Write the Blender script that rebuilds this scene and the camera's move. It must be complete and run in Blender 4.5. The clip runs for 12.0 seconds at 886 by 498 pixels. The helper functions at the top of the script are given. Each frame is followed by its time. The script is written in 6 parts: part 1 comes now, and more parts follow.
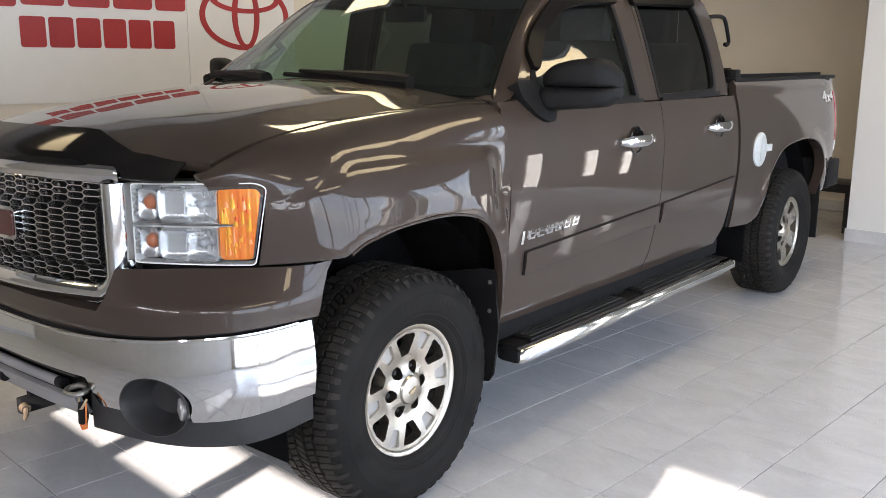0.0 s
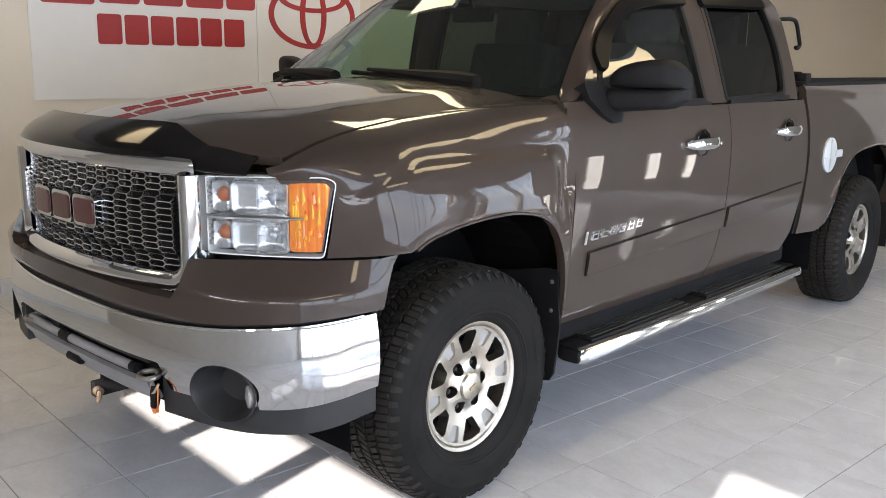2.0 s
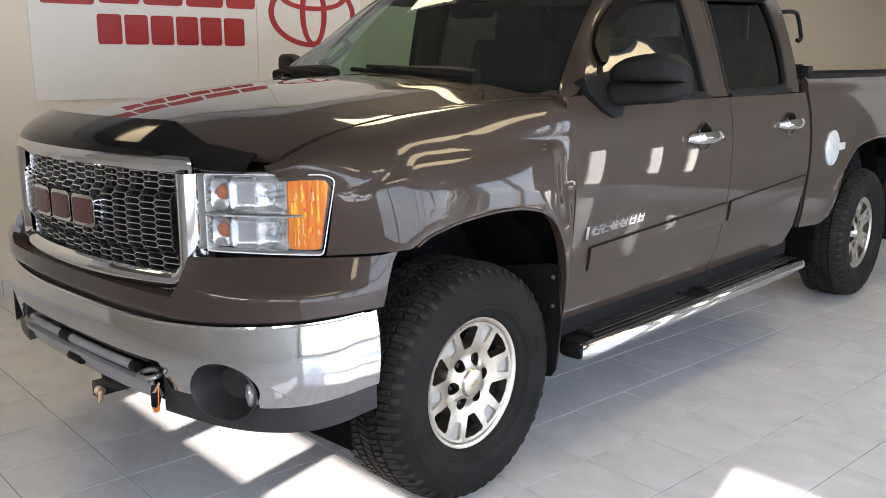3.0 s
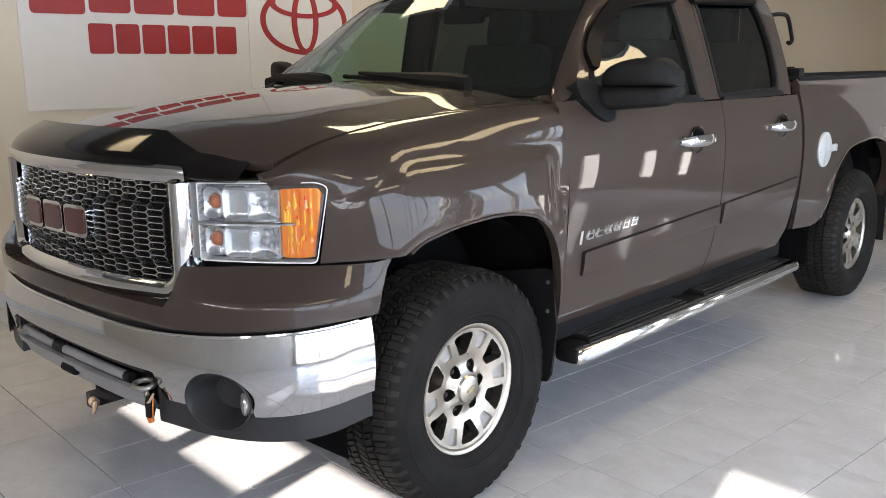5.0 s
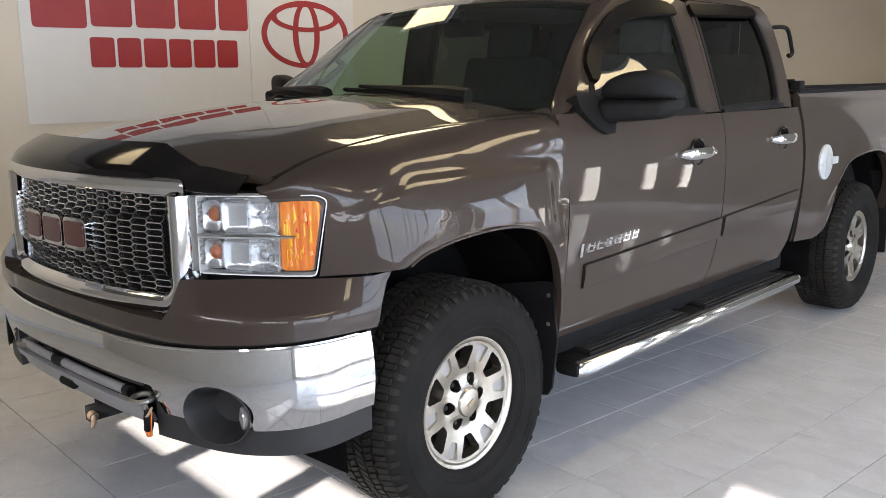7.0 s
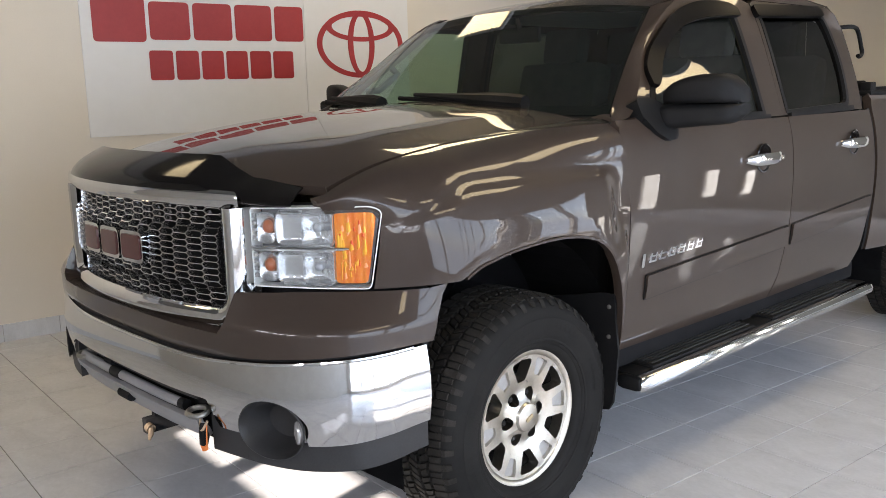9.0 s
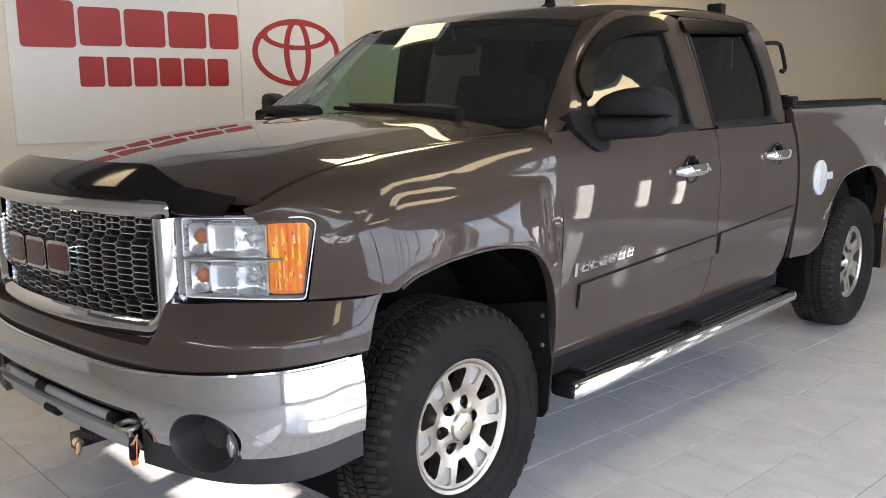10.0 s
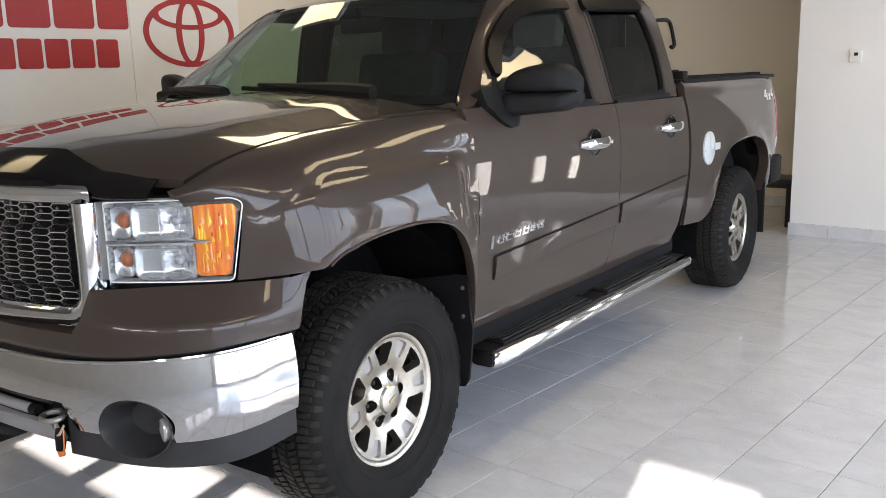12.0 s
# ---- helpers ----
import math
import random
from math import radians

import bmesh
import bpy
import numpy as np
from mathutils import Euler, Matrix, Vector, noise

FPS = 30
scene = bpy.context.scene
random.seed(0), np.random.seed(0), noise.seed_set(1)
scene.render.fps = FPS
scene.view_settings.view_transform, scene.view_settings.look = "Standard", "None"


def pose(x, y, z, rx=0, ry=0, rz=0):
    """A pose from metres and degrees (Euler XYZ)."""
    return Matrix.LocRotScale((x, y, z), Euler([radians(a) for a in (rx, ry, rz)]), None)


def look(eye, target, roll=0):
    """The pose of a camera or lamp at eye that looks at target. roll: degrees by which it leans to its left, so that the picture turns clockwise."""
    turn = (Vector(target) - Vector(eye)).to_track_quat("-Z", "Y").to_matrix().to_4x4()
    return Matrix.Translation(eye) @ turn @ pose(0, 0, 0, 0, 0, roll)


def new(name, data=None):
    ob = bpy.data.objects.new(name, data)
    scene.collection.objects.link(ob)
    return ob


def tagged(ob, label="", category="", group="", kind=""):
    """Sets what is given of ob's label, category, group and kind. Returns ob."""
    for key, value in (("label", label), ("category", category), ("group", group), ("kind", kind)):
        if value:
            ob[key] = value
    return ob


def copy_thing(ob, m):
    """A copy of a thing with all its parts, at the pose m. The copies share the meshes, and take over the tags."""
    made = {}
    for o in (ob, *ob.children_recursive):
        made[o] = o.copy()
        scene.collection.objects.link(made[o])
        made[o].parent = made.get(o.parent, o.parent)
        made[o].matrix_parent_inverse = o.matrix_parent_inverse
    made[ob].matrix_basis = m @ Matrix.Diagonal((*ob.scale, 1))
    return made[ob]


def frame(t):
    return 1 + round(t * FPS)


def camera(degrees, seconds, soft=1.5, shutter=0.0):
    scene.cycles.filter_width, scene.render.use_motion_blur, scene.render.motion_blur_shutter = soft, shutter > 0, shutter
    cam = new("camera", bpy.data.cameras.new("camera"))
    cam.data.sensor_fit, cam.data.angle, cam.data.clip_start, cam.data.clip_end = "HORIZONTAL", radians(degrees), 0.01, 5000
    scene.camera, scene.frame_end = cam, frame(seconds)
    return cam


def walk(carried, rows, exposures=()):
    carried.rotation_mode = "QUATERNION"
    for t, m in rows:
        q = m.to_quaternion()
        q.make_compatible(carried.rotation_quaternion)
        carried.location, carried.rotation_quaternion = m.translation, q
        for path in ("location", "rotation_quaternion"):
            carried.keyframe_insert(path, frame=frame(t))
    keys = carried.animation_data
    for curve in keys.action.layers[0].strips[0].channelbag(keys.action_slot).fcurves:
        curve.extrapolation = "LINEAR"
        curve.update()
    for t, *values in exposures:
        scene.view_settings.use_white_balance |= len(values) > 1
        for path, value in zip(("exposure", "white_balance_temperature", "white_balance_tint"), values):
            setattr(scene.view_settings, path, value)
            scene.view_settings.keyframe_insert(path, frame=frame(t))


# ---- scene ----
cam = camera(53.1, 12.0, soft=0.9)
PATH = [
    (0, (2.945, -1.839, 1.472), (1.579, -0.438, 1.056), 0.2),
    (0.5, (2.949, -1.863, 1.475), (1.543, -0.489, 1.107), 0.8),
    (1, (2.944, -1.881, 1.47), (1.511, -0.538, 1.095), 1.5),
    (1.5, (2.948, -1.883, 1.465), (1.503, -0.56, 1.065), 1.3),
    (2, (2.947, -1.877, 1.465), (1.494, -0.567, 1.051), 0.8),
    (2.5, (2.946, -1.868, 1.463), (1.489, -0.563, 1.047), 0.5),
    (3, (2.949, -1.862, 1.458), (1.49, -0.559, 1.039), 0.2),
    (5, (2.948, -1.857, 1.46), (1.495, -0.544, 1.053), -0.4),
    (5.5, (2.954, -1.855, 1.461), (1.501, -0.54, 1.062), -0.3),
    (6, (2.961, -1.852, 1.462), (1.503, -0.542, 1.066), -0.5),
    (6.5, (2.956, -1.844, 1.46), (1.498, -0.529, 1.079), -0.5),
    (8.5, (2.906, -1.867, 1.456), (1.407, -0.594, 1.095), -1.1),
    (9, (2.896, -1.809, 1.458), (1.353, -0.588, 1.098), -1.4),
    (9.5, (2.901, -1.78, 1.456), (1.369, -0.549, 1.083), -0.6),
    (10, (2.913, -1.808, 1.464), (1.458, -0.48, 1.121), -0.8),
    (10.5, (2.918, -1.869, 1.468), (1.566, -0.431, 1.145), -2.3),
    (11, (2.91, -1.895, 1.467), (1.626, -0.398, 1.135), -2.7),
    (11.5, (2.896, -1.907, 1.467), (1.631, -0.398, 1.12), -1.9),
    (12, (2.882, -1.917, 1.463), (1.608, -0.427, 1.07), -1.5),
]
walk(cam, [(t, look(eye, target, roll)) for t, eye, target, roll in PATH], [(t, e, 6960, 17) for t, e in ((0, 1.49), (3, 1.51), (5.5, 1.40), (8.5, 1.43), (10, 1.49), (10.5, 1.72), (11, 1.76), (12, 1.47))])

# ---- sky, sun, exposure ----
world = bpy.data.worlds.new("sky")
scene.world = world
world.use_nodes = True
_t = world.node_tree
_sky = _t.nodes.new("ShaderNodeTexSky")
_sky.sky_type, _sky.sun_disc = "NISHITA", False
_sky.sun_elevation, _sky.sun_rotation = radians(27), radians(163)
_t.links.new(_sky.outputs[0], _t.nodes["Background"].inputs[0])
_t.nodes["Background"].inputs[1].default_value = 0.13
sun = new("sun", bpy.data.lights.new("sun", "SUN"))
sun.data.energy, sun.data.angle, sun.data.color = 5.0, radians(0.5), (1.0, 0.95, 0.87)
sun.matrix_world = look((3.0, -10, 5.4), (0, 0, 0))


def area_lamp(name, eye, target, w, h, watts, colour):
    lamp = new(name, bpy.data.lights.new(name, "AREA"))
    lamp.data.shape, lamp.data.size, lamp.data.size_y = "RECTANGLE", w, h
    lamp.data.energy, lamp.data.color = watts, colour
    lamp.matrix_world = look(eye, target)
    return lamp


# ---- materials ----
def node_mat(name):
    m = bpy.data.materials.new(name)
    m.use_nodes = True
    t = m.node_tree
    return m, t, t.nodes["Principled BSDF"]


def noise_tex(t, scale, detail=4.0, rough=0.55, stretch=(1, 1, 1), dist=0.0):
    co = t.nodes.new("ShaderNodeTexCoord")
    mp = t.nodes.new("ShaderNodeMapping")
    mp.inputs["Scale"].default_value = stretch
    n = t.nodes.new("ShaderNodeTexNoise")
    n.inputs["Scale"].default_value, n.inputs["Detail"].default_value, n.inputs["Roughness"].default_value = scale, detail, rough
    n.inputs["Distortion"].default_value = dist
    t.links.new(co.outputs["Object"], mp.inputs[0])
    t.links.new(mp.outputs[0], n.inputs[0])
    return n.outputs["Fac"]


def ramp(t, fac, a, b, ca, cb):
    r = t.nodes.new("ShaderNodeValToRGB")
    r.color_ramp.elements[0].position, r.color_ramp.elements[1].position = a, b
    r.color_ramp.elements[0].color, r.color_ramp.elements[1].color = (*ca, 1), (*cb, 1)
    t.links.new(fac, r.inputs[0])
    return r.outputs[0]


def mixed(t, fac, a, b, mode="MIX"):
    m = t.nodes.new("ShaderNodeMix")
    m.data_type, m.blend_type = "RGBA", mode
    for sock, v in ((0, fac), (6, a), (7, b)):
        if isinstance(v, (int, float)):
            m.inputs[sock].default_value = v
        elif isinstance(v, tuple):
            m.inputs[sock].default_value = (*v, 1)
        else:
            t.links.new(v, m.inputs[sock])
    return m.outputs[2]


def bumped(t, b, height, strength, dist):
    n = t.nodes.new("ShaderNodeBump")
    n.inputs["Strength"].default_value, n.inputs["Distance"].default_value = strength, dist
    t.links.new(height, n.inputs["Height"])
    t.links.new(n.outputs[0], b.inputs["Normal"])


def simple(name, ca, cb, scale, r0, r1, metal=0.0, bump=0.0, bscale=None, coat=0.0, stretch=(1, 1, 1)):
    """Two tones broken up at two scales, with roughness that varies and a fine relief."""
    m, t, b = node_mat(name)
    big, fine = noise_tex(t, scale, 5, 0.6, stretch), noise_tex(t, bscale or scale * 9, 3, 0.6, stretch)
    c = ramp(t, big, 0.3, 0.7, ca, cb)
    t.links.new(mixed(t, 0.35, c, ramp(t, fine, 0.3, 0.7, ca, cb)), b.inputs["Base Color"])
    rr = t.nodes.new("ShaderNodeMapRange")
    rr.inputs[3].default_value, rr.inputs[4].default_value = r0, r1
    t.links.new(fine, rr.inputs[0])
    t.links.new(rr.outputs[0], b.inputs["Roughness"])
    b.inputs["Metallic"].default_value = metal
    b.inputs["Coat Weight"].default_value = coat
    b.inputs["Coat Roughness"].default_value = 0.03
    if bump:
        bumped(t, b, fine, bump, 0.002)
    return m


def paint_mat():
    """Brown base coat full of metal flakes under a clear coat, with a breath of dust."""
    m, t, b = node_mat("brown_metallic_paint")
    flake = noise_tex(t, 900, 1, 0.5)
    dust = noise_tex(t, 3.0, 6, 0.65)
    c = ramp(t, flake, 0.35, 0.7, (0.0325, 0.0230, 0.0180), (0.0600, 0.0428, 0.0340))
    t.links.new(mixed(t, ramp(t, dust, 0.45, 0.8, (0, 0, 0), (0.08, 0.08, 0.08)), c, (0.11, 0.095, 0.085)), b.inputs["Base Color"])
    b.inputs["Specular IOR Level"].default_value = 0.12
    b.inputs["Metallic"].default_value = 0.15
    b.inputs["Roughness"].default_value = 0.46
    b.inputs["Coat Weight"].default_value = 1.0
    b.inputs["Coat IOR"].default_value = 1.43
    rr = t.nodes.new("ShaderNodeMapRange")
    rr.inputs[3].default_value, rr.inputs[4].default_value = 0.004, 0.022
    t.links.new(dust, rr.inputs[0])
    t.links.new(rr.outputs[0], b.inputs["Coat Roughness"])
    return m


def glass_mat(name, tint, clear=0.04):
    """A thin pane: tinted, clear straight on and glossy at a slant, from either side."""
    m, t, b = node_mat(name)
    t.nodes.remove(b)
    tr, gl, lw, mx = (t.nodes.new("ShaderNode" + k) for k in ("BsdfTransparent", "BsdfGlossy", "LayerWeight", "MixShader"))
    tr.inputs[0].default_value = (*tint, 1)
    gl.inputs[0].default_value, gl.inputs[1].default_value = (1, 1, 1, 1), 0.0
    lw.inputs[0].default_value = 0.5
    pw, mr = t.nodes.new("ShaderNodeMath"), t.nodes.new("ShaderNodeMapRange")
    pw.operation = "POWER"
    pw.inputs[1].default_value = 5.0
    mr.inputs[3].default_value = clear * 1.6
    t.links.new(lw.outputs["Facing"], pw.inputs[0])
    t.links.new(pw.outputs[0], mr.inputs[0])
    t.links.new(mr.outputs[0], mx.inputs[0])
    t.links.new(tr.outputs[0], mx.inputs[1])
    t.links.new(gl.outputs[0], mx.inputs[2])
    t.links.new(mx.outputs[0], t.nodes["Material Output"].inputs[0])
    return m


def tile_mat(name):
    """Pale grey porcelain with cloudy streaks; each tile a little different."""
    m, t, b = node_mat(name)
    info = t.nodes.new("ShaderNodeObjectInfo")
    geo = t.nodes.new("ShaderNodeNewGeometry")
    co = t.nodes.new("ShaderNodeTexCoord")
    add = t.nodes.new("ShaderNodeVectorMath")
    sc = t.nodes.new("ShaderNodeVectorMath")
    sc.operation = "SCALE"
    comb = t.nodes.new("ShaderNodeCombineXYZ")
    t.links.new(info.outputs["Random"], comb.inputs[0])
    t.links.new(geo.outputs["Random Per Island"], comb.inputs[1])
    t.links.new(comb.outputs[0], sc.inputs[0])
    sc.inputs["Scale"].default_value = 40
    t.links.new(co.outputs["Object"], add.inputs[0])
    t.links.new(sc.outputs[0], add.inputs[1])
    mp = t.nodes.new("ShaderNodeMapping")
    mp.inputs["Scale"].default_value = (1.0, 1.6, 1.0)
    mp.inputs["Rotation"].default_value = (0, 0, 0.5)
    t.links.new(add.outputs[0], mp.inputs[0])
    facs = []
    for s, d in ((3.2, 6), (38, 4)):
        n = t.nodes.new("ShaderNodeTexNoise")
        n.inputs["Scale"].default_value, n.inputs["Detail"].default_value, n.inputs["Roughness"].default_value = s, d, 0.65
        n.inputs["Distortion"].default_value = 0.6
        t.links.new(mp.outputs[0], n.inputs[0])
        facs.append(n.outputs["Fac"])
    c1 = ramp(t, facs[0], 0.28, 0.72, (0.505, 0.515, 0.535), (0.715, 0.725, 0.745))
    c2 = ramp(t, facs[1], 0.3, 0.7, (0.55, 0.558, 0.575), (0.70, 0.708, 0.725))
    t.links.new(mixed(t, 0.35, c1, c2), b.inputs["Base Color"])
    rr = t.nodes.new("ShaderNodeMapRange")
    rr.inputs[3].default_value, rr.inputs[4].default_value = 0.03, 0.085
    t.links.new(facs[0], rr.inputs[0])
    t.links.new(rr.outputs[0], b.inputs["Roughness"])
    bumped(t, b, facs[1], 0.03, 0.001)
    return m


def rubber_mat(name, lo, hi):
    m = simple(name, lo, hi, 7.0, 0.55, 0.85, bump=0.25, bscale=160)
    return m


PAINT = paint_mat()
CHROME = simple("chrome", (0.60, 0.605, 0.61), (0.66, 0.66, 0.66), 5, 0.03, 0.09, 1.0)
ALLOY = simple("machined_alloy", (0.46, 0.42, 0.355), (0.63, 0.605, 0.55), 7, 0.24, 0.36, 1.0)
ALLOY_DULL = simple("painted_alloy_pocket", (0.36, 0.35, 0.34), (0.48, 0.47, 0.46), 9, 0.4, 0.6, 0.5)
SILVER = simple("silver_grey_plastic", (0.25, 0.25, 0.255), (0.33, 0.33, 0.335), 6, 0.35, 0.5, 0.2)
BLACK = simple("black_textured_plastic", (0.006, 0.006, 0.0065), (0.014, 0.014, 0.0145), 8, 0.45, 0.7, bump=0.15, bscale=220)
GLOSSBLACK = simple("smoked_acrylic", (0.007, 0.006, 0.006), (0.013, 0.011, 0.010), 4, 0.05, 0.16, coat=0.5)
SMOKE = simple("smoked_plastic", (0.005, 0.0045, 0.0045), (0.008, 0.007, 0.0065), 4, 0.07, 0.11)
SMOKE.node_tree.nodes["Principled BSDF"].inputs["Specular IOR Level"].default_value = 0.22
VISOR = simple("smoked_visor", (0.005, 0.005, 0.005), (0.009, 0.008, 0.008), 5, 0.30, 0.42)
VISOR.node_tree.nodes["Principled BSDF"].inputs["Specular IOR Level"].default_value = 0.03
VALANCE = simple("weathered_black_plastic", (0.020, 0.020, 0.021), (0.040, 0.040, 0.041), 5, 0.34, 0.52, bump=0.1, bscale=200)
LINER = simple("wheel_liner", (0.006, 0.006, 0.007), (0.014, 0.014, 0.015), 6, 0.7, 0.9)
TYRE = rubber_mat("tyre_rubber", (0.008, 0.0078, 0.0076), (0.018, 0.017, 0.016))
# tread lighter than the sidewall: dust, and sunlight put into the colour
TREAD = rubber_mat("tread_rubber", (0.012, 0.011, 0.010), (0.042, 0.038, 0.033))
FABRIC = simple("charcoal_cloth", (0.030, 0.030, 0.029), (0.060, 0.058, 0.055), 14, 0.85, 0.98, bump=0.05, bscale=300)
for _m in (BLACK, SMOKE, TYRE, TREAD, LINER, FABRIC, VALANCE):
    _m.node_tree.nodes["Principled BSDF"].inputs["Specular IOR Level"].default_value = {SMOKE: 0.20, VALANCE: 0.28}.get(_m, 0.14)
WINDSHIELD = glass_mat("green_glass", (0.40, 0.54, 0.44), 0.05)
SIDEGLASS = glass_mat("green_side_glass", (0.72, 0.84, 0.74), 0.048)
PRIVACY = glass_mat("privacy_glass", (0.14, 0.15, 0.14), 0.045)
LENS = glass_mat("clear_lens", (0.93, 0.95, 0.96), 0.04)
AMBER = simple("amber_reflector", (0.90, 0.13, 0.012), (1.0, 0.42, 0.05), 26, 0.06, 0.20, 0.45, stretch=(1.6, 1.6, 0.35))
AMBERPALE = simple("pale_amber_lens", (0.95, 0.30, 0.10), (1.0, 0.46, 0.22), 18, 0.06, 0.16, 0.25)
AMBERRED = simple("red_amber_lens", (0.70, 0.06, 0.01), (0.85, 0.11, 0.02), 22, 0.06, 0.16, 0.35)
AMBERGOLD = simple("gold_amber_lens", (1.0, 0.42, 0.02), (1.0, 0.55, 0.06), 22, 0.06, 0.16, 0.45)
BULB = simple("amber_bulb", (0.30, 0.075, 0.03), (0.42, 0.13, 0.05), 20, 0.2, 0.4)
LAMPBOWL = simple("lamp_bowl", (0.50, 0.515, 0.525), (0.66, 0.67, 0.675), 9, 0.12, 0.26, 0.75)
LAMPGREY = simple("lamp_bezel", (0.30, 0.31, 0.33), (0.42, 0.43, 0.45), 12, 0.15, 0.3, 0.5)
FOGGLASS = simple("fog_lens", (0.42, 0.41, 0.40), (0.58, 0.57, 0.56), 30, 0.08, 0.2, 0.4)
REDLENS = simple("red_lens", (0.45, 0.015, 0.02), (0.6, 0.03, 0.03), 12, 0.08, 0.2, coat=0.6)
BADGERED = simple("badge_red", (0.050, 0.011, 0.010), (0.085, 0.017, 0.016), 15, 0.25, 0.4, coat=0.4)
WHITEPAINT = simple("white_letter", (0.55, 0.55, 0.55), (0.68, 0.68, 0.68), 20, 0.3, 0.5)
ORANGE = simple("orange_cable", (0.60, 0.13, 0.03), (0.75, 0.24, 0.05), 25, 0.4, 0.6)
TAN = simple("tan_cable_tie", (0.35, 0.25, 0.16), (0.52, 0.40, 0.28), 25, 0.5, 0.7)
RUSTPIN = simple("rusty_pin", (0.06, 0.04, 0.025), (0.16, 0.12, 0.08), 60, 0.5, 0.8, 0.2)
STEEL = simple("zinc_steel", (0.24, 0.23, 0.21), (0.42, 0.41, 0.38), 18, 0.3, 0.5, 0.9, bump=0.1)
DARKSTEEL = simple("frame_steel", (0.010, 0.009, 0.0085), (0.026, 0.022, 0.019), 9, 0.7, 0.9, 0.0, bump=0.05)
FUELCAP = simple("silver_fuel_door", (0.50, 0.53, 0.54), (0.62, 0.65, 0.66), 9, 0.25, 0.4, 0.25)
WALL = simple("painted_plasterboard", (0.70, 0.645, 0.56), (0.76, 0.705, 0.62), 1.3, 0.55, 0.8, bump=0.06, bscale=120)
WALLWHITE = simple("white_painted_wall", (0.76, 0.755, 0.74), (0.81, 0.805, 0.79), 1.3, 0.5, 0.75, bump=0.06, bscale=120)
CEIL = simple("ceiling_paint", (0.17, 0.165, 0.155), (0.22, 0.215, 0.205), 2, 0.8, 0.95, bump=0.1)
SIGNWHITE = simple("white_vinyl_panel", (0.74, 0.74, 0.735), (0.79, 0.79, 0.785), 1.5, 0.3, 0.45)
SIGNRED = simple("red_vinyl", (0.36, 0.022, 0.026), (0.44, 0.035, 0.036), 4, 0.35, 0.5)
GROUT = simple("grout", (0.17, 0.167, 0.165), (0.26, 0.255, 0.25), 12, 0.8, 0.95)
TILE = tile_mat("porcelain_tile")
FRAMEALU = simple("window_frame_paint", (0.62, 0.61, 0.59), (0.70, 0.69, 0.67), 8, 0.35, 0.5, 0.0)
BENCHBLACK = simple("bench_black", (0.012, 0.011, 0.011), (0.025, 0.024, 0.023), 10, 0.3, 0.5)
WHITEPLASTIC = simple("white_plastic", (0.74, 0.74, 0.72), (0.80, 0.80, 0.78), 12, 0.35, 0.5)
SOUTHGREY = simple("grey_front_wall", (0.42, 0.40, 0.38), (0.50, 0.48, 0.46), 2, 0.6, 0.8)
WALLDARK = simple("dark_unseen_wall", (0.13, 0.13, 0.115), (0.19, 0.19, 0.17), 3, 0.5, 0.7)
PANELGREY = simple("dark_grey_panel", (0.46, 0.45, 0.44), (0.54, 0.53, 0.52), 3, 0.5, 0.7)
DARKLCD = simple("dark_display", (0.03, 0.035, 0.035), (0.05, 0.055, 0.055), 20, 0.15, 0.3)
ASPHALT = simple("asphalt", (0.16, 0.16, 0.16), (0.24, 0.24, 0.235), 0.8, 0.8, 0.95, bump=0.3, bscale=60)


def glow_mat(name, colour, strength):
    m, t, b = node_mat(name)
    b.inputs["Base Color"].default_value = (0.8, 0.8, 0.8, 1)
    b.inputs["Emission Color"].default_value = (*colour, 1)
    b.inputs["Emission Strength"].default_value = strength
    return m


TROFFER = glow_mat("light_diffuser", (1.0, 0.84, 0.50), 2.5)


# ---- mesh helpers ----
def linked(name, bm, material, parent=None, label="", smooth=True):
    me = bpy.data.meshes.new(name)
    bm.to_mesh(me)
    bm.free()
    me.materials.append(material)
    if smooth:
        me.polygons.foreach_set("use_smooth", [True] * len(me.polygons))
        me.set_sharp_from_angle(angle=radians(35))
    ob = new(name, me)
    if parent:
        ob.parent = parent
    if label:
        ob["label"] = label
    return ob


def part(name, bm, material, parent, label="", smooth=True):
    return linked(name, bm, material, parent, label, smooth)


def thing(name, label, category, group="", kind=""):
    return tagged(new(name), label, category, group, kind)


def add_box(bm, x0, x1, y0, y1, z0, z1, m=Matrix(), bevel=0.0):
    r = bmesh.ops.create_cube(bm, size=1, matrix=m @ Matrix.Translation(((x0 + x1) / 2, (y0 + y1) / 2, (z0 + z1) / 2)) @ Matrix.Diagonal((x1 - x0, y1 - y0, z1 - z0, 1)))
    if bevel:
        es = list({e for v in r["verts"] for e in v.link_edges})
        bmesh.ops.bevel(bm, geom=es, offset=bevel, segments=2, profile=0.6, affect="EDGES")
    return bm


def boxed(x0, x1, y0, y1, z0, z1, m=Matrix(), bevel=0.0):
    return add_box(bmesh.new(), x0, x1, y0, y1, z0, z1, m, bevel)


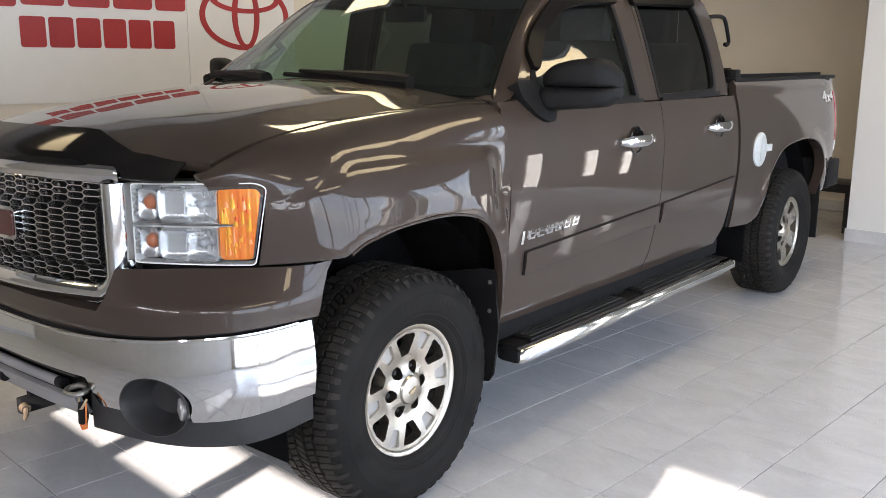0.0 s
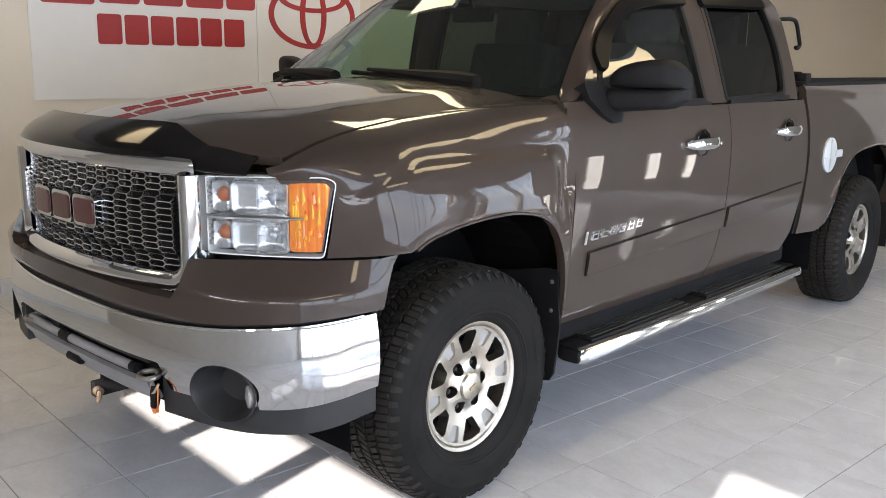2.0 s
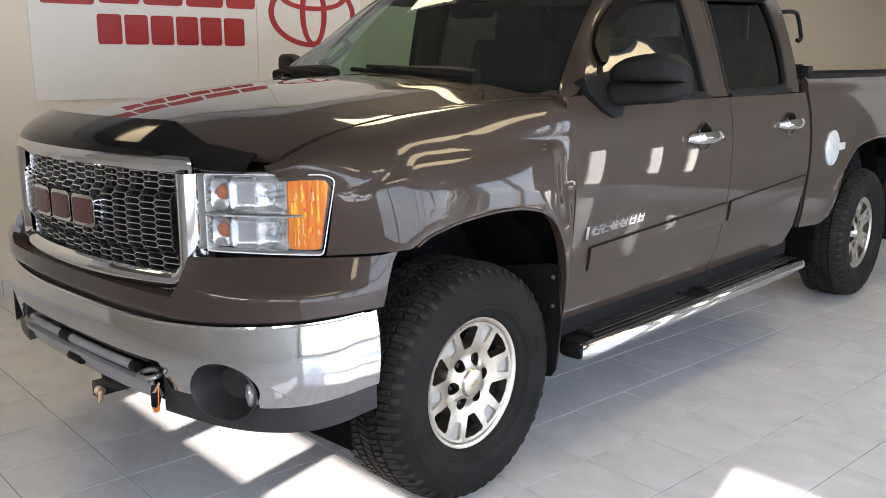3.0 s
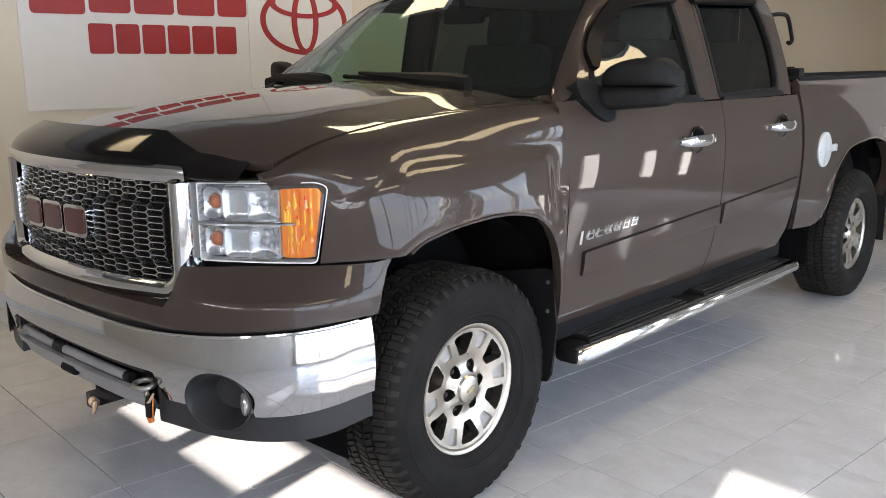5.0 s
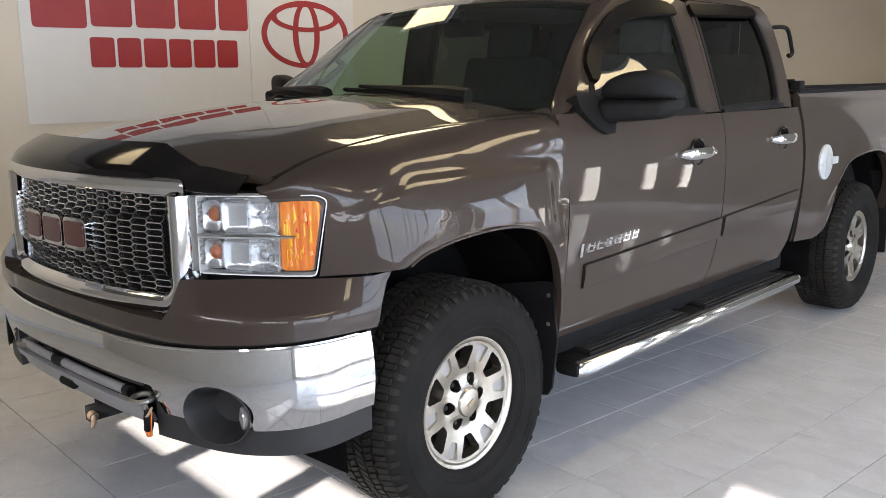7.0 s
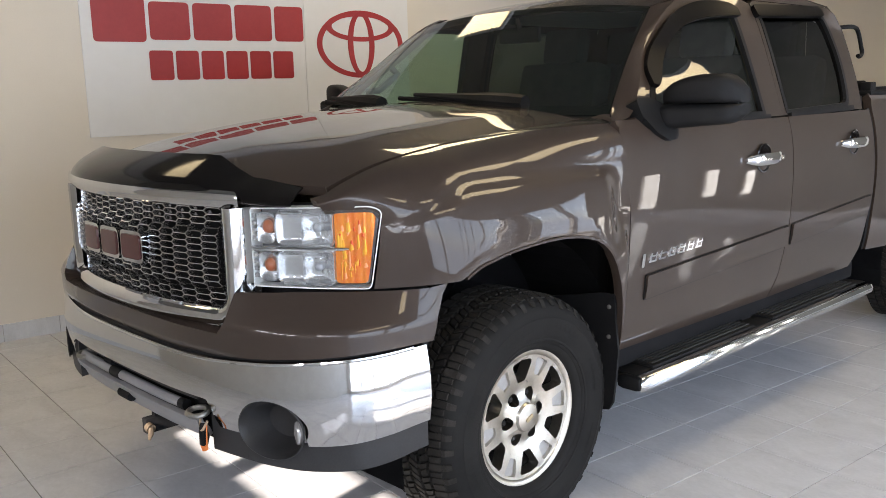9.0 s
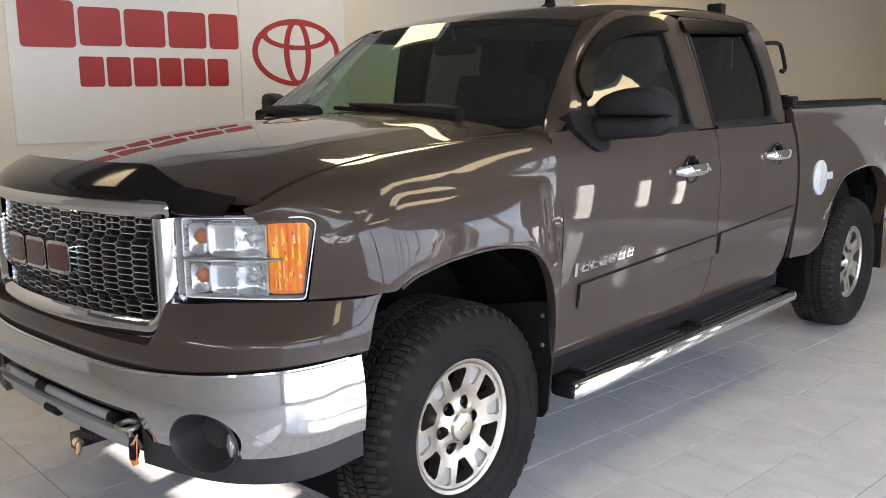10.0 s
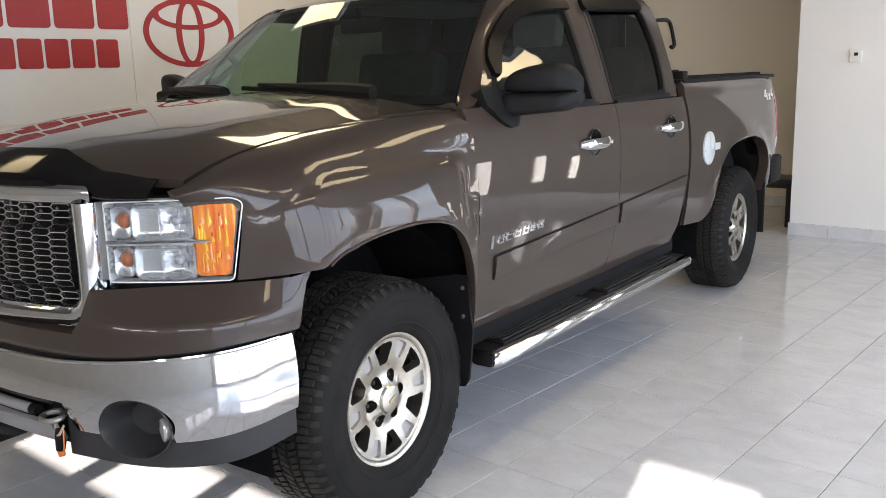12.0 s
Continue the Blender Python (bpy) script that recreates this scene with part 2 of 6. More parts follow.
def add_tube(bm, pts, r, seg=10, caps=True):
    """A round tube along points; r: one radius or one for each point."""
    pts = [Vector(p) for p in pts]
    rad = r if isinstance(r, (list, tuple)) else [r] * len(pts)
    rings, side = [], None
    for i, p in enumerate(pts):
        d = (pts[min(i + 1, len(pts) - 1)] - pts[max(i - 1, 0)]).normalized()
        if side is None:
            side = d.orthogonal().normalized()
        side = (side - d * side.dot(d)).normalized()
        up = d.cross(side)
        rings.append([bm.verts.new(p + rad[i] * (math.cos(a) * side + math.sin(a) * up)) for a in (2 * math.pi * k / seg for k in range(seg))])
    for a, b in zip(rings, rings[1:]):
        for k in range(seg):
            bm.faces.new((a[k], a[(k + 1) % seg], b[(k + 1) % seg], b[k]))
    if caps:
        bm.faces.new(rings[0][::-1])
        bm.faces.new(rings[-1])
    return bm


def tube(pts, r, seg=10):
    return add_tube(bmesh.new(), pts, r, seg)


def add_lathe(bm, profile, seg=64, m=Matrix(), closed=False):
    """Turns a profile of (radius, height) round the z axis of m."""
    rings = [[bm.verts.new(m @ Vector((r * math.cos(a), r * math.sin(a), h))) for a in (2 * math.pi * k / seg for k in range(seg))] for r, h in profile]
    pairs = list(zip(rings, rings[1:])) + ([(rings[-1], rings[0])] if closed else [])
    for a, b in pairs:
        for k in range(seg):
            bm.faces.new((a[k], a[(k + 1) % seg], b[(k + 1) % seg], b[k]))
    return bm


def prism(outline, depth, m=Matrix(), bevel=0.0, bm=None):
    """A flat outline (u, v) given depth along its third axis, laid by m."""
    own = bm is None
    bm = bm or bmesh.new()
    f = bm.faces.new([bm.verts.new(m @ Vector((u, v, 0))) for u, v in outline])
    r = bmesh.ops.extrude_face_region(bm, geom=[f])
    vs = [g for g in r["geom"] if isinstance(g, bmesh.types.BMVert)]
    bmesh.ops.translate(bm, vec=m.to_3x3() @ Vector((0, 0, depth)), verts=vs)
    if bevel and own:
        top = [g for g in r["geom"] if isinstance(g, bmesh.types.BMFace)]
        bmesh.ops.bevel(bm, geom=list(top[0].edges), offset=bevel, segments=2, profile=0.6, affect="EDGES")
    if own:
        bmesh.ops.recalc_face_normals(bm, faces=bm.faces)
    return bm


def spline(pts, n=8, closed=False):
    """Catmull-Rom through points of any dimension."""
    P = [np.array(p, float) for p in pts]
    out, k = [], len(P)
    for i in range(k if closed else k - 1):
        p0 = P[(i - 1) % k] if closed or i else 2 * P[0] - P[1]
        p1, p2 = P[i], P[(i + 1) % k]
        p3 = P[(i + 2) % k] if closed or i < k - 2 else 2 * P[-1] - P[-2]
        for s in range(n):
            u = s / n
            out.append(0.5 * (2 * p1 + (p2 - p0) * u + (2 * p0 - 5 * p1 + 4 * p2 - p3) * u * u + (3 * p1 - p0 - 3 * p2 + p3) * u ** 3))
    if not closed:
        out.append(P[-1])
    return [tuple(float(v) for v in p) for p in out]


def rounded(pts, r, n=4):
    """An outline with its corners rounded; r: one radius or one a corner."""
    out, k = [], len(pts)
    for i in range(k):
        p, a, b = np.array(pts[i], float), np.array(pts[i - 1], float), np.array(pts[(i + 1) % k], float)
        ri = r[i] if isinstance(r, (list, tuple)) else r
        da, db = (a - p) / np.linalg.norm(a - p), (b - p) / np.linalg.norm(b - p)
        ri = min(ri, 0.45 * np.linalg.norm(a - p), 0.45 * np.linalg.norm(b - p))
        if ri <= 0:
            out.append(tuple(p))
            continue
        for s in range(n + 1):
            u = s / n
            out.append(tuple(float(v) for v in (p + da * ri * (1 - u) ** 2 + db * ri * u ** 2)))
    return out


def inset(poly, d):
    """The outline drawn in by d."""
    k, out = len(poly), []
    for i in range(k):
        a, p, b = (np.array(poly[j % k], float) for j in (i - 1, i, i + 1))
        e1, e2 = p - a, b - p
        n1 = np.array([-e1[1], e1[0]]) / max(np.linalg.norm(e1), 1e-9)
        n2 = np.array([-e2[1], e2[0]]) / max(np.linalg.norm(e2), 1e-9)
        n = n1 + n2
        n = n / max(np.linalg.norm(n), 1e-9)
        out.append(tuple(p + n * d / max(n @ n1, 0.5)))
    return out


def panel(name, outline, fn, material, parent, label="", step=0.04, depth=0.02, gap=0.0025, flip=False, bm_only=False, into=None, lip=0.003):
    """A curved sheet: the outline in (u, v) is cut into a net and laid on the surface fn(u, v), with its edges turned in by depth.
    flip: the mirror image on the other side of the car."""
    k = len(outline)
    turn = sum(outline[i][0] * outline[(i + 1) % k][1] - outline[(i + 1) % k][0] * outline[i][1] for i in range(k))
    poly = list(outline) if turn > 0 else list(outline)[::-1]
    if gap:
        poly = inset(poly, gap)
    bm = bmesh.new()
    bm.faces.new([bm.verts.new((u, v, 0)) for u, v in poly])
    us, vs = [p[0] for p in poly], [p[1] for p in poly]
    for axis, lo, hi in ((0, min(us), max(us)), (1, min(vs), max(vs))):
        no = (1, 0, 0) if axis == 0 else (0, 1, 0)
        cuts = max(1, int(math.ceil((hi - lo) / step)))
        for c in range(1, cuts):
            co = [0, 0, 0]
            co[axis] = lo + (hi - lo) * c / cuts
            bmesh.ops.bisect_plane(bm, geom=bm.verts[:] + bm.edges[:] + bm.faces[:], plane_co=co, plane_no=no)
    bmesh.ops.triangulate(bm, faces=[f for f in bm.faces if len(f.verts) > 4])
    e, normals = 1e-3, {}
    for v in bm.verts:
        u, w = v.co.x, v.co.y
        p = Vector(fn(u, w))
        n = (Vector(fn(u + e, w)) - Vector(fn(u - e, w))).cross(Vector(fn(u, w + e)) - Vector(fn(u, w - e)))
        n = n.normalized() if n.length > 1e-12 else Vector((0, 0, 1))
        normals[v] = (p, n)
    for v, (p, n) in normals.items():
        v.co = p
    main = bm.faces[:]
    rim = [ed for ed in bm.edges if ed.is_boundary]
    nv = {}
    for ed in rim:
        for v in ed.verts:
            if v not in nv:
                p, n = normals[v]
                nv[v] = (bm.verts.new(p - n * depth), n)
    for ed in rim:
        a, b = ed.verts
        lp = ed.link_loops[0]
        if lp.vert is a:
            bm.faces.new((b, a, nv[a][0], nv[b][0]))
        else:
            bm.faces.new((a, b, nv[b][0], nv[a][0]))
    bm.verts.index_update()
    vn = {v.index: n for v, (p, n) in normals.items()}
    mainset = set(f for f in main)
    if flip:
        for v in bm.verts:
            v.co.x = -v.co.x
        bmesh.ops.reverse_faces(bm, faces=bm.faces[:])
    if bm_only:
        return bm
    flags = [f in mainset for f in bm.faces]
    me = bpy.data.meshes.new(name)
    bm.to_mesh(me)
    bm.free()
    me.materials.append(material)
    me.polygons.foreach_set("use_smooth", [True] * len(me.polygons))
    ln = []
    for poly_, is_main in zip(me.polygons, flags):
        for vi in poly_.vertices:
            if is_main:
                n = vn[vi]
                ln.append((-n.x, n.y, n.z) if flip else tuple(n))
            else:
                ln.append(tuple(poly_.normal))
    me.normals_split_custom_set(ln)
    ob = new(name, me)
    ob.parent = parent
    if label:
        ob["label"] = label
    return ob


def joined(bms):
    """Several bmeshes in one."""
    out = bmesh.new()
    for b in bms:
        me = bpy.data.meshes.new("tmp")
        b.to_mesh(me)
        b.free()
        out.from_mesh(me)
        bpy.data.meshes.remove(me)
    return out


def smooth01(a, b, v):
    u = min(1.0, max(0.0, (v - a) / (b - a)))
    return u * u * (3 - 2 * u)


def table(xs, ys):
    """A smooth curve through knots."""
    xs, ys = np.array(xs, float), np.array(ys, float)
    m = np.gradient(ys, xs)

    def at(x):
        if x <= xs[0]:
            return float(ys[0] + (x - xs[0]) * m[0])
        if x >= xs[-1]:
            return float(ys[-1] + (x - xs[-1]) * m[-1])
        i = int(np.searchsorted(xs, x)) - 1
        h = xs[i + 1] - xs[i]
        u = (x - xs[i]) / h
        return float((2 * u ** 3 - 3 * u * u + 1) * ys[i] + (u ** 3 - 2 * u * u + u) * h * m[i] + (-2 * u ** 3 + 3 * u * u) * ys[i + 1] + (u ** 3 - u * u) * h * m[i + 1])
    return at


# ---- the showroom ----
XW, XE, YS, YN, YT, TOP = -2.85, 5.60, -3.30, 7.27, 5.77, 3.00
XT = 0.26


def structure(name, bm, material, label, category, smooth=False):
    return tagged(linked(name, bm, material, None, "", smooth), label, category, kind="structure")


floor = structure("floor", boxed(XW - 3.2, XE + 0.2, YS - 0.2, YN + 0.2, -0.15, -0.004), GROUT, "grey grout bed under large pale grey porcelain tiles", "floor")
structure("wall_west", boxed(XW - 0.2, XW, YS, 5.22, 0, TOP), WALL, "cream painted plasterboard wall carrying a sign panel", "wall")
structure("wall_alcove_south", boxed(-5.8, XW - 0.2, 5.02, 5.22, 0, TOP), WALL, "cream painted side wall of the recess", "wall")
structure("wall_alcove_west", boxed(-6.0, -5.8, 5.02, YN + 0.2, 0, TOP), WALL, "cream painted end wall of the recess", "wall")
structure("wall_north", boxed(-5.8, XT + 0.2, YN, YN + 0.2, 0, TOP), WALL, "beige painted back wall behind the truck bed", "wall")
structure("wall_projecting", boxed(XT, 1.2, YT, YT + 0.2, 0, TOP), WALLWHITE, "white painted projecting wall with a thermostat", "wall")
structure("wall_projecting_side", boxed(XT, XT + 0.2, YT + 0.2, YN, 0, TOP), WALLWHITE, "white painted return of the projecting wall", "wall")


def wall_with_openings(name, along, at, thick, lo, hi, holes, material, label, low=0.0, high=None):
    """A wall along an axis, with rectangular openings (from, to, sill, head) that go right through it."""
    high = TOP if high is None else high
    bm = bmesh.new()
    def slab(a, b, z0, z1):
        if b - a > 1e-4 and z1 - z0 > 1e-4:
            if along == "x":
                add_box(bm, a, b, at - thick, at, z0, z1)
            else:
                add_box(bm, at, at + thick, a, b, z0, z1)
    edge = lo
    for a, b, z0, z1 in holes:
        slab(edge, a, low, high)
        slab(a, b, low, z0)
        slab(a, b, z1, high)
        edge = b
    slab(edge, hi, low, high)
    return structure(name, bm, material, label, "wall")


# two bands of panes high in the south wall let the sun in; the east wall is a full-height shop window
PITCH, SILL = 0.59, 1.53
HEAD_A, HEAD_B = 1.83, 2.40
BAND_A = (0.12, 1.85)
BAND_B = (2.675, 5.35)
BARS_A = [0.697 + k * PITCH for k in range(2)]
BARS_B = [2.675 + 0.54 + k * PITCH for k in range(4)]
wall_with_openings("wall_south", "x", YS, 0.2, XW - 0.2, XE + 0.2, [(*BAND_A, SILL, HEAD_A), (*BAND_B, SILL, HEAD_B)], SOUTHGREY, "grey painted front wall with two bands of panes")
EAST = [(-2.95, 5.45, 0.14, 2.76)]
wall_with_openings("wall_east", "y", XE, 0.2, YS, YT, EAST, WALLWHITE, "white painted side wall with a long shop window")


def window(name, along, at, a, b, z0, z1, bars):
    """A glazed metal frame set into an opening, with upright bars at the given places."""
    w = thing(name, "grey metal framed showroom window with clear panes", "window", kind="structure")
    def bar(p, q, r, s):
        bm = boxed(p, q, at - 0.13, at - 0.07, r, s) if along == "x" else boxed(at + 0.07, at + 0.13, p, q, r, s)
        part("window_frame", bm, FRAMEALU, w, smooth=False)
    bar(a, b, z0, z0 + 0.04)
    bar(a, b, z1 - 0.04, z1)
    bar(a, a + 0.04, z0 + 0.04, z1 - 0.04)
    bar(b - 0.04, b, z0 + 0.04, z1 - 0.04)
    edges = [a + 0.04] + [v for c in bars for v in (c - 0.0525, c + 0.0525)] + [b - 0.04]
    for c in bars:
        bar(c - 0.0525, c + 0.0525, z0 + 0.04, z1 - 0.04)
    for p, q in zip(edges[::2], edges[1::2]):
        bm = boxed(p, q, at - 0.103, at - 0.097, z0 + 0.04, z1 - 0.04) if along == "x" else boxed(at + 0.097, at + 0.103, p, q, z0 + 0.04, z1 - 0.04)
        ob = part("pane", bm, LENS, w, smooth=False)
        ob.visible_shadow = False
    return w


window("window_1", "x", YS, *BAND_A, SILL, HEAD_A, BARS_A)
window("window_5", "x", YS, *BAND_B, SILL, HEAD_B, BARS_B)
# area lamps stand in for sky light; band A's is boosted as fill
for (p, q), head, watts in ((BAND_A, HEAD_A, 30.0), (BAND_B, HEAD_B, 9.2)):
    area_lamp("window_light", ((p + q) / 2, YS - 0.16, (SILL + head) / 2), ((p + q) / 2, 2, 0.6), q - p, head - SILL, watts * (q - p) * (head - SILL), (0.86, 0.91, 1.0))
for i, (a, b, z0, z1) in enumerate(EAST):
    window(f"window_{i + 2}", "y", XE, a, b, z0, z1, [a + 1.40 * k for k in range(1, 6)])
    area_lamp("window_light", (XE + 0.16, (a + b) / 2, (z0 + z1) / 2), (0, (a + b) / 2, 1.2), b - a, z1 - z0, 6.5 * (b - a) * (z1 - z0), (0.66, 0.80, 1.0))

# ceiling with recessed light panels
structure("ceiling", boxed(-6.0, XE + 0.2, YS - 0.2, YN + 0.2, TOP, TOP + 0.15), CEIL, "mid grey ceiling with recessed light panels", "ceiling")
tro = None
# the first three follow reflections on the truck; the last three are added fill
for cx, cy, turn in ((-1.75, 2.05, 0), (1.10, 3.60, 90), (1.58, 1.45, 0), (3.4, -0.6, 0), (-1.6, -1.2, 0), (-3.8, 6.2, 0)):
    if tro is None:
        tro = thing("ceiling_light", "recessed rectangular ceiling light panel with warm diffuser", "ceiling light", "ceiling lights")
        fr = bmesh.new()
        for s in (-1, 1):
            add_box(fr, s * 0.295 - 0.015, s * 0.295 + 0.015, -0.61, 0.61, -0.03, 0.0)
            add_box(fr, -0.28, 0.28, s * 0.595 - 0.015, s * 0.595 + 0.015, -0.03, 0.0)
        part("frame", fr, WHITEPLASTIC, tro, smooth=False)
        part("diffuser", boxed(-0.28, 0.28, -0.58, 0.58, -0.02, -0.004), TROFFER, tro, smooth=False)
        tro.matrix_basis = pose(cx, cy, TOP, 0, 0, turn)
    else:
        copy_thing(tro, pose(cx, cy, TOP, 0, 0, turn))

# beyond the white wall, an unseen dark stretch with low narrow windows and a tall one in the corner
LOW = [(2.64, 2.82, 0.30, 0.85), (3.00, 3.22, 0.30, 1.0), (3.62, 3.90, 0.12, 1.12)]
CORNER = (4.10, 5.50, 0.14, 2.76)
# this wall and its glowing windows are added to shape the truck's reflections
wall_with_openings("wall_panelled", "x", YT + 0.2, 0.2, 1.2, XE + 0.2, LOW + [CORNER], WALLDARK, "unseen dark wall with low windows and a tall one, for the truck's reflections")
for i, (a, b, z0, z1) in enumerate(LOW + [CORNER]):
    window(f"window_{i + 6}", "x", YT + 0.2, a, b, z0, z1, [(a + b) / 2] if b - a > 1 else [])
    watts, tone = (6.5, (0.66, 0.80, 1.0)) if b - a > 1 else (11, (1.0, 0.96, 0.88))
    area_lamp("window_light", ((a + b) / 2, YT + 0.2 - 0.04 if b - a < 1 else YT + 0.36, (z0 + z1) / 2), ((a + b) / 2, 0, (z0 + z1) / 2), b - a, z1 - z0, watts * (b - a) * (z1 - z0), tone)

# ground outside
structure("ground", boxed(-60, 60, -60, 60, -0.32, -0.17), ASPHALT, "grey asphalt lot outside the showroom", "ground")


# tile skirting along the walls
def skirting(name, pieces):
    sk = thing(name, "grey porcelain tile skirting along the wall foot", "baseboard", kind="structure")
    for x0, x1, y0, y1 in pieces:
        n = max(1, round(max(x1 - x0, y1 - y0) / 0.333))
        for i in range(n):
            if x1 - x0 > y1 - y0:
                d = (x1 - x0) / n
                bm = boxed(x0 + i * d + 0.0015, x0 + (i + 1) * d - 0.0015, y0, y1, 0, 0.105)
            else:
                d = (y1 - y0) / n
                bm = boxed(x0, x1, y0 + i * d + 0.0015, y0 + (i + 1) * d - 0.0015, 0, 0.105)
            part("tile", bm, TILE, sk, smooth=False)
    return sk


# unseen band, added over the sign to tone down the hood's reflection
structure("trim_bulkhead", boxed(XW, XW + 0.10, YS, 5.22, 2.68, TOP), PANELGREY, "unseen grey band over the sign wall, for the hood's reflection", "bulkhead")
skirting("baseboard_west", [(XW + 0.001, XW + 0.012, YS, 5.22)])
skirting("baseboard_north", [(-5.8, XT - 0.001, YN - 0.012, YN - 0.001)])
skirting("baseboard_projecting", [(XT - 0.012, XE, YT - 0.012, YT - 0.001), (XT - 0.012, XT - 0.001, YT, YN - 0.012)])

# sign panels on the west wall: plain red shapes stand in for the lettering and the emblem
def sign_panel(y0, y1, z0, z1, label):
    s = thing("sign_panel", label, "sign", "wall signs")
    part("board", boxed(XW, XW + 0.012, y0, y1, z0, z1, bevel=0.002), SIGNWHITE, s, smooth=False)
    return s


SM = Matrix(((0, 0, 1, XW + 0.012), (1, 0, 0, 0), (0, 1, 0, 0), (0, 0, 0, 1)))
letters = sign_panel(-0.055, 1.506, 1.198, 2.62, "white sign panel with two rows of red block shapes")


def red_shape(outline, owner, bar="bar"):
    part(bar, prism(outline, 0.004, SM), SIGNRED, owner, smooth=False)


for y0, y1, z0, z1 in ((0.015, 0.35, 1.785, 2.07), (0.375, 0.645, 1.80, 2.04), (0.67, 0.945, 1.80, 2.04), (0.97, 1.245, 1.80, 2.04), (1.27, 1.525 - 0.03, 1.80, 2.04)):
    red_shape(rounded([(y0, z0), (y1, z0), (y1, z1), (y0, z1)], 0.03), letters)
w6 = (1.415 - 0.350) / 6
for k in range(6):
    y0 = 0.350 + k * w6
    red_shape(rounded([(y0 + 0.008, 1.544), (y0 + w6 - 0.012, 1.544), (y0 + w6 - 0.012, 1.733), (y0 + 0.008, 1.733)], 0.02), letters)
emblem = sign_panel(1.509, 2.432, 1.198, 2.62, "white sign panel with a red emblem of three rings")


def red_ring(cy, cz, ry, rz, ty, tz, owner, lift=0.004):
    n, bm = 56, bmesh.new()
    rows = []
    for k in range(n):
        a = 2 * math.pi * k / n
        c, s = math.cos(a), math.sin(a)
        rows.append([bm.verts.new(SM @ Vector((cy + (ry - d * ty) * c, cz + (rz - d * tz) * s, h))) for d, h in ((0, 0), (0, lift), (1, lift), (1, 0))])
    for a, b in zip(rows, rows[1:] + rows[:1]):
        for j in range(3):
            bm.faces.new((a[j], b[j], b[j + 1], a[j + 1]))
    bmesh.ops.recalc_face_normals(bm, faces=bm.faces)
    part("ring", bm, SIGNRED, owner, smooth=False)


red_ring(1.99, 1.787, 0.385, 0.247, 0.045, 0.036, emblem)
red_ring(1.99, 1.915, 0.305, 0.108, 0.05, 0.034, emblem, 0.0052)
red_ring(1.99, 1.79, 0.118, 0.240, 0.045, 0.034, emblem, 0.0064)

# thermostat and switch on the projecting wall
thermostat = thing("thermostat", "small white wall thermostat with a dark display", "thermostat")
part("case", boxed(0.672, 0.762, YT - 0.026, YT, 1.445, 1.545, bevel=0.006), WHITEPLASTIC, thermostat)
part("display", boxed(0.707, 0.737, YT - 0.0285, YT - 0.0262, 1.50, 1.525), DARKLCD, thermostat, smooth=False)
switch = thing("light_switch", "white double light switch plate on the wall", "light switch")
part("plate", boxed(0.99, 1.13, YT - 0.008, YT, 1.11, 1.24, bevel=0.003), WHITEPLASTIC, switch)
for sx in (1.025, 1.095):
    part("rocker", boxed(sx - 0.018, sx + 0.018, YT - 0.013, YT - 0.008, 1.14, 1.21, bevel=0.002), WHITEPLASTIC, switch)

# bench in the recess
bench = thing("bench", "low black metal bench beside the back wall", "bench")
part("top", boxed(-1.25, 0.155, 6.08, 6.50, 0.385, 0.428, bevel=0.004), BENCHBLACK, bench)
for bx in (-1.22, 0.105):
    for by in (6.09, 6.45):
        part("leg", boxed(bx, bx + 0.045, by, by + 0.04, 0, 0.385), BENCHBLACK, bench, smooth=False)
part("rail", boxed(-1.175, 0.105, 6.095, 6.125, 0.35, 0.385), BENCHBLACK, bench, smooth=False)

# ---- the pickup: x to its left side, y to its tail, z up, the origin under the front axle ----
truck = thing("pickup_truck", "brown metallic crew cab pickup truck with chrome bumper, parked indoors", "pickup truck")
truck.matrix_basis = pose(0, 0, 0, 0, 0, 5.0)
HUBZ, TYRER, WB = 0.405, 0.404, 3.645

side_low = table([0.45, 0.55, 0.65, 0.78, 0.92, 1.05, 1.15, 1.24, 1.30, 1.335], [0.915, 0.945, 0.962, 0.975, 0.984, 0.987, 0.982, 0.968, 0.950, 0.933])
side_up = table([1.335, 1.45, 1.60, 1.72, 1.80, 1.84], [0.918, 0.885, 0.840, 0.797, 0.757, 0.728])


def up_x(y, z):
    """The side of the cab above the waist: it leans in, and draws in towards the screen."""
    return side_up(max(z, 1.285)) - 0.080 * smooth01(1.55, 0.85, y) * smooth01(1.38, 1.60, z)


def flare(y, z, yc, h0):
    """The swelling of the wing round a wheel."""
    r = math.hypot((y - yc) * 0.98, (z - HUBZ) * 1.02)
    return h0 * math.exp(-((r - 0.60) / 0.095) ** 2) * smooth01(0.5, 0.75, z) if r > 0.42 else 0


def door_side(y, z):
    x = side_low(z) if z < 1.335 else side_up(z)
    if z < 1.335:
        x -= 0.012 * smooth01(2.1, 2.65, y) * smooth01(0.9, 1.3, z)
    return (x, y, z)


def bed_side(y, z):
    x = side_low(min(z, 1.30)) - 0.012 * smooth01(0.9, 1.3, z) + flare(y, z, WB - 0.02, 0.030)
    x -= 0.055 * max(0.0, (y - 4.05) / 0.5) ** 2.2
    x -= 0.05 * smooth01(1.33, 1.42, z)
    return (x, y, z)


